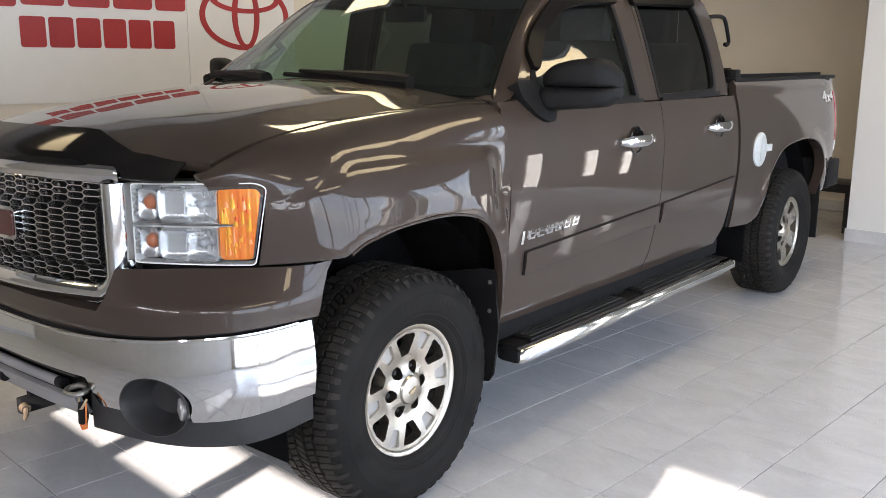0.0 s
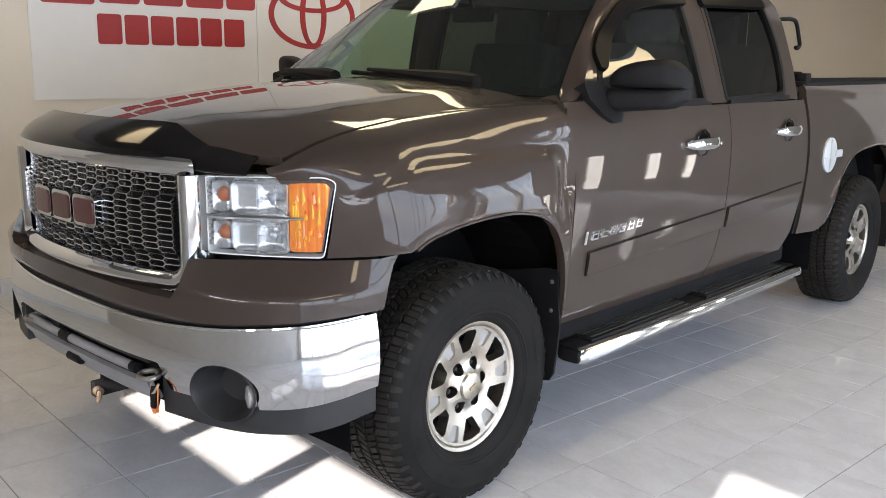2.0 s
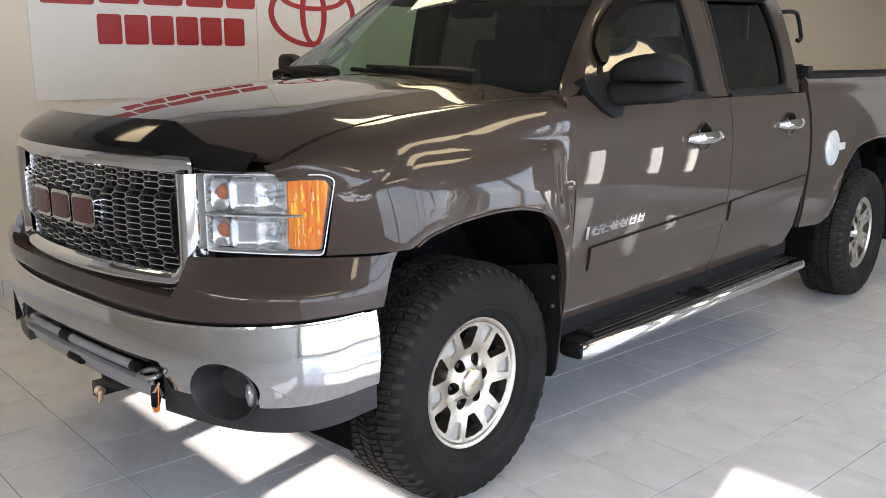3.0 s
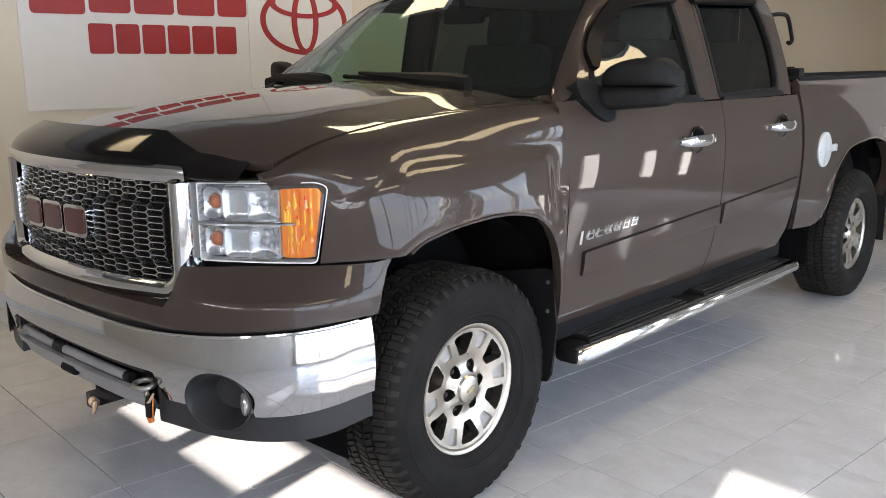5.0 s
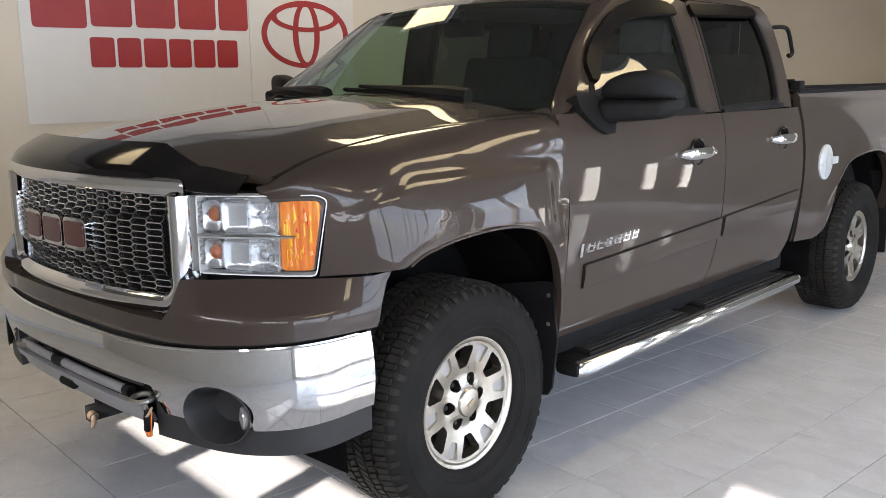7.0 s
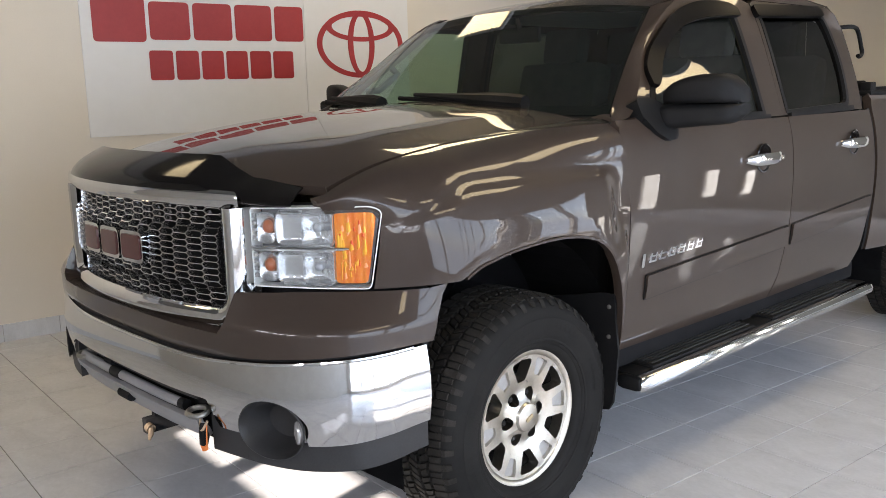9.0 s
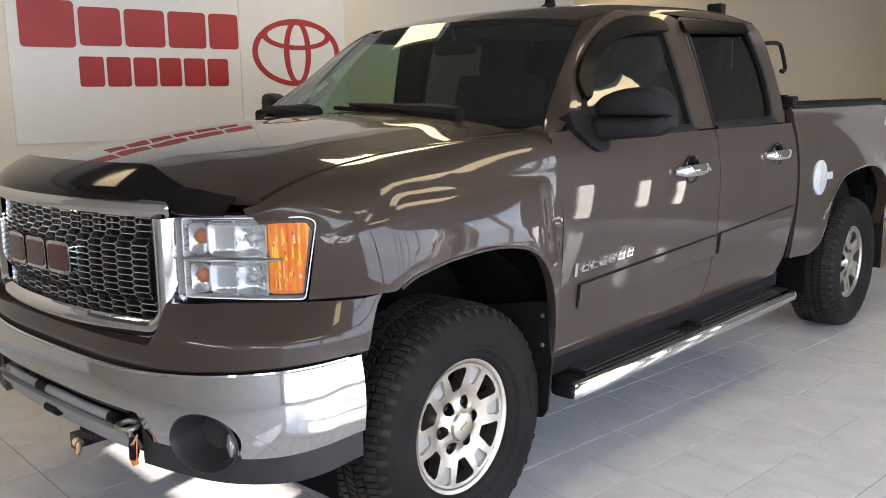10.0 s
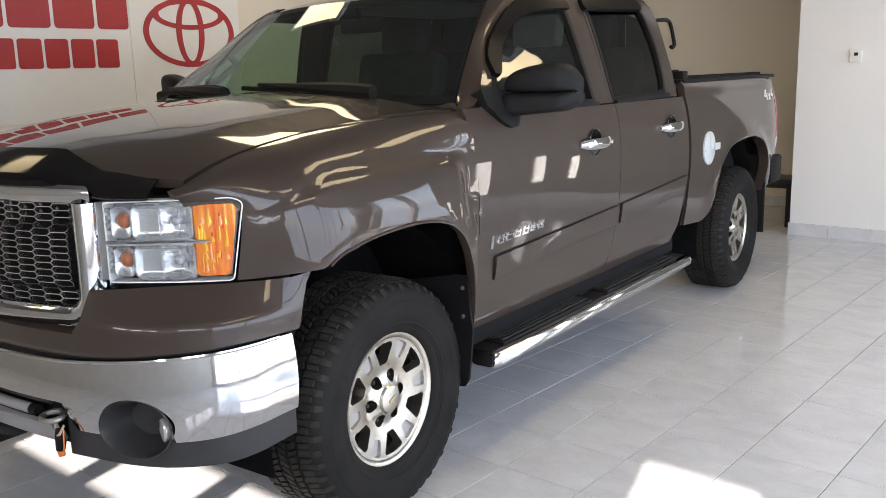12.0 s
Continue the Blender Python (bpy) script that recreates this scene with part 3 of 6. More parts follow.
# the line of the nose at the lamps, and of the bumper below, seen from above
def plan_line(pts, back=0.0):
    """Helpers for a line from the middle of the nose round its left corner: the place and the way out at a run s (below 0: the right
    half), a surface that stands off(s, z) out from it, and the run to a given x or y."""
    line = spline([(-pts[1][0], pts[1][1])] + pts, 14)[14:]
    run = np.concatenate([[0], np.cumsum([math.dist(p, q) for p, q in zip(line, line[1:])])])
    lx, ly = np.array([p[0] for p in line]), np.array([p[1] for p in line])

    def at(s):
        r = abs(s)
        x, y = float(np.interp(r, run, lx)), float(np.interp(r, run, ly))
        dx = float(np.interp(r + 0.02, run, lx) - np.interp(max(r - 0.02, 0), run, lx))
        dy = float(np.interp(r + 0.02, run, ly) - np.interp(max(r - 0.02, 0), run, ly))
        if r < 0.02:
            dx, dy = 1, dy * r / 0.02
        n = math.hypot(dx, dy)
        sg = 1 if s >= 0 else -1
        return sg * x, y, sg * dy / n, -dx / n

    def surface(off):
        def fn(s, z):
            x, y, nx, ny = at(s)
            o = off(s, z) - back
            return (x + nx * o, y + ny * o, z)
        return fn

    k = int((np.diff(lx) > 1e-5).argmin()) or len(lx)
    return at, surface, lambda x: float(np.interp(x, lx[:k], run[:k])), lambda y: float(np.interp(y, ly, run)), lx, ly


nose, on_nose, run_at, run_of_y, _px, _py = plan_line([(0, -0.875), (0.30, -0.853), (0.565, -0.778), (0.70, -0.70), (0.80, -0.622), (0.87, -0.552), (0.93, -0.475), (0.965, -0.395), (0.98, -0.28), (0.985, 0.2)])
nose2, on_nose2, run_at2, run_of_y2, _, _ = plan_line([(0, -0.905), (0.35, -0.897), (0.60, -0.860), (0.77, -0.800), (0.89, -0.70), (0.945, -0.59), (0.968, -0.48), (0.978, -0.38), (0.98, -0.2)], 0.04)


# -- front wings --
zs = table([-0.80, -0.68, -0.50, -0.23, 0.05, 0.33, 0.60], [1.115, 1.163, 1.232, 1.284, 1.310, 1.328, 1.340])


crease = table([-0.62, -0.55, -0.50, -0.45, -0.36, -0.22, -0.05, 0.12, 0.25, 0.40], [1.100, 1.100, 1.106, 1.148, 1.188, 1.203, 1.213, 1.213, 1.202, 1.185])


def brow(y, z):
    """The broad swelling over the front wheel: 0 outside, 1 inside. A tight shelf under the crease, then a slow swelling down to
    the flange round the wheel opening; it fades out towards the lamp and ends short of the door."""
    zc = crease(y)
    q = (abs((y + 0.05) / 0.43) ** 3 + (max(0.0, z - HUBZ) / 0.655) ** 3) ** (1 / 3)
    t = min(1.0, max(0.0, (1.30 - q) / 0.29))
    fade = smooth01(-0.60, -0.32, y) * (1 - smooth01(0.29, 0.41, y) * smooth01(0.86, 1.06, z)) * (1 - smooth01(0.40, 0.475, y))
    return fade * (0.50 * smooth01(zc + 0.010, zc - 0.055, z) + 0.26 * smooth01(zc, zc - 0.26, z) + 0.24 * t * smooth01(zc, zc - 0.06, z))


def wing(y, w):
    """Up the side to w = 1.10, then rolled over the shoulder to the bonnet seam at w = 1.45."""
    zz = zs(y)
    front, rear = smooth01(-0.30, -0.80, y), smooth01(-0.05, 0.45, y)
    z1 = 1.10 + 0.105 * smooth01(-0.56, -0.25, y)
    def low(z):
        px = float(np.interp(y, _py, _px)) if y < -0.28 else 0.985
        x = side_low(z) - 0.985 + px
        x += 0.056 * brow(y, z)
        x -= 0.030 * (max(0.0, z - 1.055) / 0.15) ** 2 * (1 - front) * (1 - rear)
        return x
    if w <= 1.10:
        z = w if w < 1.0 else 1.0 + (w - 1.0) / 0.10 * (z1 - 1.0)
        return (low(z), y, z)
    u = (w - 1.10) / 0.35
    x0, z0 = low(z1), z1
    h = max(zz - z0, 0.02)
    sx = min(0.780 - 0.03 * front, x0 - 0.02)
    k = (low(z1 + 0.004) - low(z1 - 0.012)) / 0.016 * 0.5
    c1 = (x0 + k * 0.35 * h + rear * 0.012, z0 + max(0.38 * h, min(0.07, 0.75 * h) * smooth01(-0.35, -0.55, y)) + 0.20 * h * rear)
    c2 = (sx + 0.105 + 0.065 * rear, zz - 0.012 + 0.014 * rear)
    b = [(1 - u) ** 3, 3 * u * (1 - u) ** 2, 3 * u * u * (1 - u), u ** 3]
    return (b[0] * x0 + b[1] * c1[0] + b[2] * c2[0] + b[3] * sx, y, b[0] * z0 + b[1] * c1[1] + b[2] * c2[1] + b[3] * zz)


ARCH_F = spline([(-0.455, 0.735), (-0.430, 0.835), (-0.360, 0.936), (-0.270, 0.974), (-0.130, 0.994), (0.050, 0.998), (0.195, 0.976), (0.278, 0.934), (0.333, 0.868), (0.374, 0.770), (0.394, 0.640), (0.400, 0.50)], 5)
WING = ([(-0.376, 0.926)] + [p for p in ARCH_F if p[1] > 0.934 and p[0] < 0]
        + [p for p in ARCH_F if p[0] >= 0]
        + [(0.440, 0.50), (0.480, 0.68), (0.475, 1.02), (0.452, 1.25), (0.455, 1.32), (0.52, 1.45), (0.05, 1.45), (-0.35, 1.45), (-0.60, 1.45), (-0.67, 1.44), (-0.675, 1.30), (-0.65, 1.157), (-0.605, 1.152), (-0.560, 1.149), (-0.543, 1.10), (-0.562, 0.912)])



hood_c = table([-0.86, -0.80, -0.70, -0.55, -0.40, -0.05, 0.30, 0.55], [1.170, 1.206, 1.251, 1.291, 1.317, 1.364, 1.394, 1.403])


def hood_top(x, y):
    a = abs(x)
    edge = 0.780 - 0.03 * smooth01(-0.30, -0.80, y)
    e = zs(y)
    c = hood_c(y - 0.04 * a)
    k = max(0.0, 1 - (a / edge) ** 2.0)
    ridge = 0.004 * math.exp(-((a - 0.52) / 0.10) ** 2) * smooth01(-0.8, 0.0, y)
    return (x, y, e + (c - e) * k + ridge)


def front_edge(x):
    return -0.80 + 0.30 * x * x


HOOD = [(x, front_edge(x) + 0.02) for x in np.linspace(-0.735, 0.735, 25)]
HOOD += [(0.745, -0.62), (0.765, -0.40), (0.780, -0.10), (0.780, 0.485)]
HOOD += [(x, 0.415 + 0.07 * (x / 0.78) ** 2) for x in np.linspace(0.74, -0.74, 19)]
HOOD += [(-0.780, 0.485), (-0.780, -0.10), (-0.765, -0.40), (-0.745, -0.62)]
panel("hood", HOOD, hood_top, PAINT, truck, "glossy brown metallic hood reflecting the wall sign", step=0.04, depth=0.03)

# smoked deflector along the hood's leading edge
def shield_fn(s, v):
    """v = 0 at the foot, 1 at the upper edge."""
    x, y, nx, ny = nose(s)
    a = abs(x)
    lo = 1.182 - 0.034 * smooth01(0.45, 0.64, a)
    hi = 1.281 - 0.064 * smooth01(0.42, 0.56, a) - 0.022 * smooth01(0.56, 0.71, a)
    v = max(0.0, v)
    out = 0.034 + 0.012 * math.sin(math.pi * min(1, v * 0.8)) - 0.118 * v ** 1.6
    return (x + nx * out, y + ny * out, lo + (hi - lo) * v)


SR = run_at(0.705)
panel("hood_deflector", rounded([(-SR, 0), (SR, 0), (SR, 1), (-SR, 1)], 0.03), shield_fn, SMOKE, truck, "smoked black bug deflector", step=0.06, depth=0.006, gap=0)

# -- nose cap, bumper --
def cap_top(s):
    x = abs(nose2(s)[0])
    return 0.797 + (0.913 - 0.797) * smooth01(0.552, 0.612, x)


def bump_top(s):
    return 0.700 + 0.045 * smooth01(0.25, 1.15, abs(s))


S_END = run_of_y2(-0.443)
S_WING = run_of_y2(-0.43)
cap_edges = list(np.linspace(-S_END, S_END, 81))
ARCH_END = [(run_of_y2(-0.436), 0.775), (run_of_y2(-0.422), 0.830), (run_of_y2(-0.398), 0.888), (run_of_y2(-0.374), 0.920)]
CAP = [(s, bump_top(s) + 0.017) for s in cap_edges] + ARCH_END + [(s, cap_top(s)) for s in cap_edges[::-1]] + [(-a, b) for a, b in ARCH_END[::-1]]
RATIO = run_of_y(-0.40) / run_of_y2(-0.40)
cap_low = on_nose2(lambda s, z: 0.040 + 0.02 * (z - 0.74) - 0.014 * smooth01(0.738, 0.715, z))
cap_high = on_nose(lambda s, z: 0.004)


def cap_fn(s, z):
    k = max(0.0, min(1.0, (z - 0.815) / 0.10)) * (0.45 + 0.55 * smooth01(0.5, 0.9, abs(s)))
    p, q = cap_low(s, z), cap_high(s * RATIO, z)
    return tuple(p[i] + (q[i] - p[i]) * k for i in range(3))


panel("front_fascia", CAP, cap_fn, PAINT, truck, "brown painted panel between grille and bumper", step=0.03, depth=0.05)

b_off = lambda s, z: 0.030 + 0.020 * math.sin(math.pi * min(1, max(0, (z - 0.48) / 0.27))) - 0.006 * abs(s) - 0.022 * smooth01(1.0, 1.28, abs(s))
LOWX = run_at2(0.50)
FOGS, FOGZ = run_at2(0.718), 0.541
SB = np.linspace(-S_END, S_END, 91)
upper_edge = [(s, bump_top(s)) for s in SB]


def lower_edge(s):
    """The lower edge of the chrome: over the middle opening, up round the fog lamp, down to the corner."""
    a = abs(s)
    mid = 0.592
    z = mid + (0.512 - mid) * smooth01(LOWX - 0.02, LOWX + 0.03, a)
    d = abs(a - FOGS)
    if d < 0.108:
        z = max(z, FOGZ + 0.079 * math.sqrt(max(0, 1 - (d / 0.110) ** 2)) + 0.006)
    z2 = 0.502 + 0.022 * smooth01(FOGS + 0.12, S_END, a)
    return z if a < FOGS + 0.108 else z2


SBF = np.linspace(-S_END, S_END, 181)
BUMP = [(s, lower_edge(s)) for s in SBF] + upper_edge[::-1]
bumper = panel("front_bumper", rounded(BUMP, 0.0), on_nose2(b_off), CHROME, truck, "polished chrome front bumper", step=0.025, depth=0.03, gap=0)
# raised lip along the top of the bumper
lip = bmesh.new()
add_tube(lip, [on_nose2(lambda s, z: 0.036 - 0.006 * abs(s) - 0.022 * smooth01(1.0, 1.28, abs(s)))(s, bump_top(s) + 0.003) for s in SB[2:-2]], 0.0065, 8)
part("bumper_lip", lip, CHROME, bumper)
# black tube that draws the shaded gap between bumper and fascia
gasket = bmesh.new()
add_tube(gasket, [on_nose2(lambda s, z: 0.020 - 0.006 * abs(s) - 0.016 * smooth01(1.0, 1.28, abs(s)))(s, bump_top(s) + 0.012) for s in SB[2:-2]], 0.010, 8)
part("gasket", gasket, BLACK, bumper)

# black valance under the chrome, with the fog lamp wells
v_off = lambda s, z: 0.018 + 0.016 * smooth01(0.36, 0.45, z) - 0.006 * abs(s) - 0.022 * smooth01(1.0, 1.28, abs(s))


def val_bottom(s):
    return 0.436 - 0.008 * smooth01(0.5, 0.9, abs(s)) + 0.020 * smooth01(0.95, 1.25, abs(s))


for flip in (False, True):
    ss = np.linspace(LOWX - 0.015, S_END - 0.005, 61)
    top = [(s, min(lower_edge(s) + 0.006, FOGZ - 0.079 * math.sqrt(max(0, 1 - ((s - FOGS) / 0.106) ** 2))) if abs(s - FOGS) < 0.106 else lower_edge(s) + 0.006) for s in ss]
    VAL = [(s, val_bottom(s)) for s in ss] + top[::-1]
    panel("lower_valance", rounded(VAL, 0.0), on_nose2(v_off), VALANCE, truck, "weathered black plastic lower valance", step=0.03, depth=0.05, gap=0, flip=flip)
    sg = -1 if flip else 1
    x, y, nx, ny = nose2(FOGS)
    base = Vector((sg * (x + nx * 0.004), y + ny * 0.004, FOGZ))
    zax = Vector((sg * nx, ny, 0))
    yax = Vector((0, 0, 1))
    M = Matrix((yax.cross(zax), yax, zax)).transposed().to_4x4()
    M.translation = base
    well = bmesh.new()
    add_lathe(well, [(1.04, -0.006), (1.00, -0.003), (0.96, -0.008), (0.88, -0.030), (0.78, -0.062), (0.60, -0.092), (0.0001, -0.098)], 48, M @ Matrix.Diagonal((0.107, 0.082, 1, 1)))
    bmesh.ops.recalc_face_normals(well, faces=well.faces)
    fog = part("fog_lamp", well, VALANCE, truck, "round fog lamp in a black oval well")
    glass = bmesh.new()
    ML = M @ Matrix.Translation((sg * 0.070, -0.010, -0.040)) @ pose(0, 0, 0, 0, sg * -46, 0)
    add_lathe(glass, [(0.033, -0.02), (0.033, 0.006), (0.029, 0.011), (0.0001, 0.016)], 32, ML)
    bmesh.ops.recalc_face_normals(glass, faces=glass.faces)
    part("lamp_glass", glass, FOGGLASS, fog)

# middle opening: dark backing, silver bars and skid plate, straps
back = panel("lower_opening", [(s, z) for s, z in [(-LOWX - 0.02, 0.448)] + [(s, 0.444) for s in np.linspace(-LOWX + 0.05, LOWX - 0.05, 20)] + [(LOWX + 0.02, 0.448), (LOWX + 0.03, 0.56)] + [(s, 0.605) for s in np.linspace(LOWX - 0.02, -LOWX + 0.02, 20)] + [(-LOWX - 0.03, 0.56)]], on_nose2(lambda s, z: -0.010), BLACK, truck, "black lower grille opening", step=0.05, depth=0.03, gap=0)
for z, r, o, end, mat, words in ((0.545, 0.0155, 0.032, 0.36, SILVER, "silver grey round cross bar"), (0.578, 0.007, 0.026, 0.42, VALANCE, "thin dark grey cross bar")):
    part("cross_bar", tube([on_nose2(lambda s, zz: o)(s, z) for s in np.linspace(-0.40, end, 25)], r, 12), mat, back, words)
part("bar_end", tube([on_nose2(lambda s, zz: 0.032)(s, 0.545) for s in (0.335, 0.350, 0.366)], 0.0165, 12), BLACK, back, "black end cap on the bar")
part_s = np.linspace(-0.44, 0.44, 30)
panel("skid_plate", [(s, 0.456) for s in part_s] + [(s, 0.520) for s in part_s[::-1]], on_nose2(lambda s, z: 0.045 - 0.030 * smooth01(0.53, 0.44, z) + 0.008 * smooth01(0.482, 0.488, z)), SILVER, truck, "silver grey skid plate with a stepped edge", step=0.03, depth=0.02, gap=0)
for s_a, s_b, zz, rad, o in ((-0.19, -0.13, 0.572, 0.013, 0.028), (-0.13, -0.06, 0.545, 0.020, 0.030), (-0.06, 0.02, 0.490, 0.016, 0.040)):
    part("sleeve", tube([on_nose2(lambda s, z: o)(q, zz) for q in np.linspace(s_a, s_b, 5)], rad, 12), BLACK, back, "black rubber sleeve on the bar")
for sg, sx, out in ((1, 0.45, 0.052), (-1, 0.385, 0.030)):
    hook = bmesh.new()
    c = Vector(on_nose2(lambda s, z: out)(sg * sx, 0.548))
    ring_pts = [c + Vector((0.034 * math.cos(a), 0.028 * math.sin(a), 0.004 * math.sin(a))) for a in np.linspace(0, 2 * math.pi, 25)]
    add_tube(hook, ring_pts, 0.0085, 10, caps=False)
    add_tube(hook, [c + Vector((sg * 0.01, 0.04, 0)), c + Vector((sg * 0.01, 0.16, 0))], 0.013, 8)
    part("tow_hook", hook, STEEL, truck, "zinc steel tow hook")
# plug and cable hanging by the hook
c = Vector(on_nose2(lambda s, z: 0.055)(0.475, 0.52))
plug = part("trailer_plug", tube([c, c + Vector((0.005, -0.004, -0.02)), c + Vector((0.002, 0, -0.042)), c + Vector((-0.004, 0, -0.064))], [0.010, 0.013, 0.015, 0.013], 12), BLACK, truck, "black cable plug hanging with an orange tip")
part("tip", tube([c + Vector((-0.004, 0, -0.062)), c + Vector((-0.002, 0.002, -0.084))], [0.012, 0.009], 12), ORANGE, plug)
part("cable", tube(spline([c + Vector((0.022, 0, 0.01)), c + Vector((0.028, -0.006, -0.03)), c + Vector((0.020, -0.004, -0.06)), c + Vector((0.003, 0, -0.068))], 6), 0.0022, 8), ORANGE, plug)
part("tie", tube(spline([c + Vector((-0.014, 0.0, 0.02)), c + Vector((0.008, -0.012, -0.018)), c + Vector((0.026, 0.0, 0.012)), c + Vector((0.016, -0.01, -0.014))], 5), 0.0035, 8), TAN, plug)
receiver = bmesh.new()
add_box(receiver, -0.085, -0.052, -0.835, -0.60, 0.318, 0.372, bevel=0.005)
hitch = part("receiver", receiver, LINER, truck, "dark steel receiver under the bumper")
pin = bmesh.new()
add_tube(pin, [(-0.052, -0.828, 0.345), (-0.030, -0.828, 0.342)], 0.016, 14)
add_tube(pin, [(-0.036, -0.828, 0.345), (-0.028, -0.832, 0.325), (-0.034, -0.836, 0.306)], [0.012, 0.009, 0.005], 10)
part("clevis", pin, RUSTPIN, hitch, "rusty tan pin")
part("bracket", boxed(-0.080, -0.055, -0.80, -0.74, 0.366, 0.47), LINER, hitch)

# -- grille --
GX = 0.552
g_bow = lambda s, z: 0.004 + 0.022 * (smooth01(0.885, 0.930, z) - smooth01(1.060, 1.092, z))
grille = new("grille")
grille.parent = truck
grille["label"] = "chrome grille with a honeycomb mesh and red badge"
SG = run_at(GX)


def grille_bar(name, outline, out, depth=0.05, step=0.025):
    return panel(name, outline, on_nose(lambda s, z: out(s, z)), CHROME, grille, step=step, depth=depth, gap=0)


# the upper bar bulges forward; uprights and the lower bar form a U
sx = np.linspace(-SG - 0.016, SG + 0.016, 41)
grille_bar("upper_bar", [(s, 1.142 + 0.003 * math.cos(s * 2)) for s in sx] + [(SG + 0.025, 1.148), (SG + 0.030, 1.160), (SG + 0.030, 1.174), (SG + 0.025, 1.184)] + [(s, 1.196 - 0.006 * (abs(s) / SG) ** 4) for s in sx[::-1]] + [(-SG - 0.025, 1.184), (-SG - 0.030, 1.174), (-SG - 0.030, 1.160), (-SG - 0.025, 1.148)], lambda s, z: 0.026 + 0.016 * math.sin(math.pi * min(1, max(0, (z - 1.14) / 0.058))))
SI = run_at(0.505)


def surround(s, z):
    """How far the chrome U stands out: swelling from its inner edge, rounded at the lower corners, turned back at the lamps."""
    dx, dz = abs(s) - (SI - 0.035), 0.887 - z
    d = (math.hypot(dx, dz) if dx > 0 and dz > 0 else max(dx, dz)) - 0.035
    up = max(0.0, dx) / (max(0.0, dx) + max(0.0, dz) + 1e-6)
    q = d / (0.056 + 0.034 * up)
    return 0.010 + 0.034 * math.sin(math.pi * min(1, max(0, q * 0.85 + 0.08))) - 0.052 * up * smooth01(0.58, 1.0, q)


for sg in (1, -1):
    U = [(sg * SI, 1.142), (sg * SI, 0.90), (sg * (SG + 0.040), 0.90), (sg * (SG + 0.040), 1.142)]
    grille_bar("upright", U, surround, step=0.012)
low_in = np.linspace(-SI + 0.035, SI - 0.035, 41)
corner_in = [(SI - 0.022, 0.8545), (SI - 0.010, 0.8625), (SI - 0.002, 0.876), (SI, 0.90)]
corner_out = [(SG + 0.040, 0.90), (SG + 0.036, 0.875), (SG + 0.020, 0.848), (SI + 0.045, 0.822), (SI + 0.015, 0.803), (SI - 0.015, 0.798)]
LOWBAR = [(-a, b) for a, b in corner_in[::-1]] + [(s, 0.852) for s in low_in] + corner_in + corner_out + [(s, 0.796) for s in low_in[::-1]] + [(-a, b) for a, b in corner_out[::-1]]
grille_bar("lower_bar", LOWBAR, surround, step=0.015)
panel("grille_backing", [(-SG, 0.815), (SG, 0.815), (SG, 1.155), (-SG, 1.155)], on_nose(lambda s, z: -0.055), BLACK, grille, step=0.06, depth=0.01, gap=0)
# added dark sheet, so that gaps round the nose read as shade
panel("nose_backing", [(-S_WING * 0.92, 0.70), (S_WING * 0.92, 0.70), (S_WING * 0.92, 1.10), (-S_WING * 0.92, 1.10)], on_nose(lambda s, z: -0.075), LINER, grille, step=0.08, depth=0.01, gap=0)
# honeycomb: long six-sided cells, each column half a cell up from the next
cw, chh, colp = 0.0660, 0.0190, 0.0590
mesh_bm = bmesh.new()
cols = int(2 * SI / colp) + 2
gfn = on_nose(lambda s, z: g_bow(s, z))
gfn2 = on_nose(lambda s, z: g_bow(s, z) - 0.022)
for ci in range(-cols // 2, cols // 2 + 1):
    s0 = ci * colp
    shift = 0.5 * chh * (ci % 2)
    for ri in range(-1, 17):
        z0 = 0.842 + ri * chh + shift
        if not (0.838 < z0 < 1.150 and abs(s0) < SI + 0.01):
            continue
        hexa = [(-cw / 2, 0), (-cw / 2 + 0.0085, -chh / 2), (cw / 2 - 0.0085, -chh / 2), (cw / 2, 0), (cw / 2 - 0.0085, chh / 2), (-cw / 2 + 0.0085, chh / 2)]
        ring_o = [bm_v for bm_v in (mesh_bm.verts.new(gfn(s0 + a, z0 + b)) for a, b in hexa)]
        ring_i = [mesh_bm.verts.new(gfn(s0 + a * 0.955, z0 + b * 0.865)) for a, b in hexa]
        ring_b = [mesh_bm.verts.new(gfn2(s0 + a * 0.93, z0 + b * 0.80)) for a, b in hexa]
        for k in range(6):
            j = (k + 1) % 6
            mesh_bm.faces.new((ring_o[k], ring_o[j], ring_i[j], ring_i[k]))
            mesh_bm.faces.new((ring_i[k], ring_i[j], ring_b[j], ring_b[k]))
GMESH = simple("bright_mesh", (0.80, 0.80, 0.80), (0.88, 0.88, 0.88), 12, 0.10, 0.22, 1.0)
part("honeycomb_mesh", mesh_bm, GMESH, grille, "bright honeycomb mesh", smooth=False)
# badge: plain silver-edged red shapes
badge = new("badge")
badge.parent = grille
badge["label"] = "red badge of three block shapes with silver edges"
for k in (-1, 0, 1):
    w = 0.064
    bx = 0.142 * k
    sh = [(bx - w, 0.955), (bx + w, 0.955), (bx + w, 1.052), (bx - w, 1.052)]
    panel("badge_edge", rounded(sh, 0.022), on_nose(lambda s, z: 0.050), CHROME, badge, step=0.03, depth=0.03, gap=0)
    panel("badge_face", rounded(inset(sh, 0.011), 0.016), on_nose(lambda s, z: 0.054), BADGERED, badge, step=0.03, depth=0.004, gap=0)


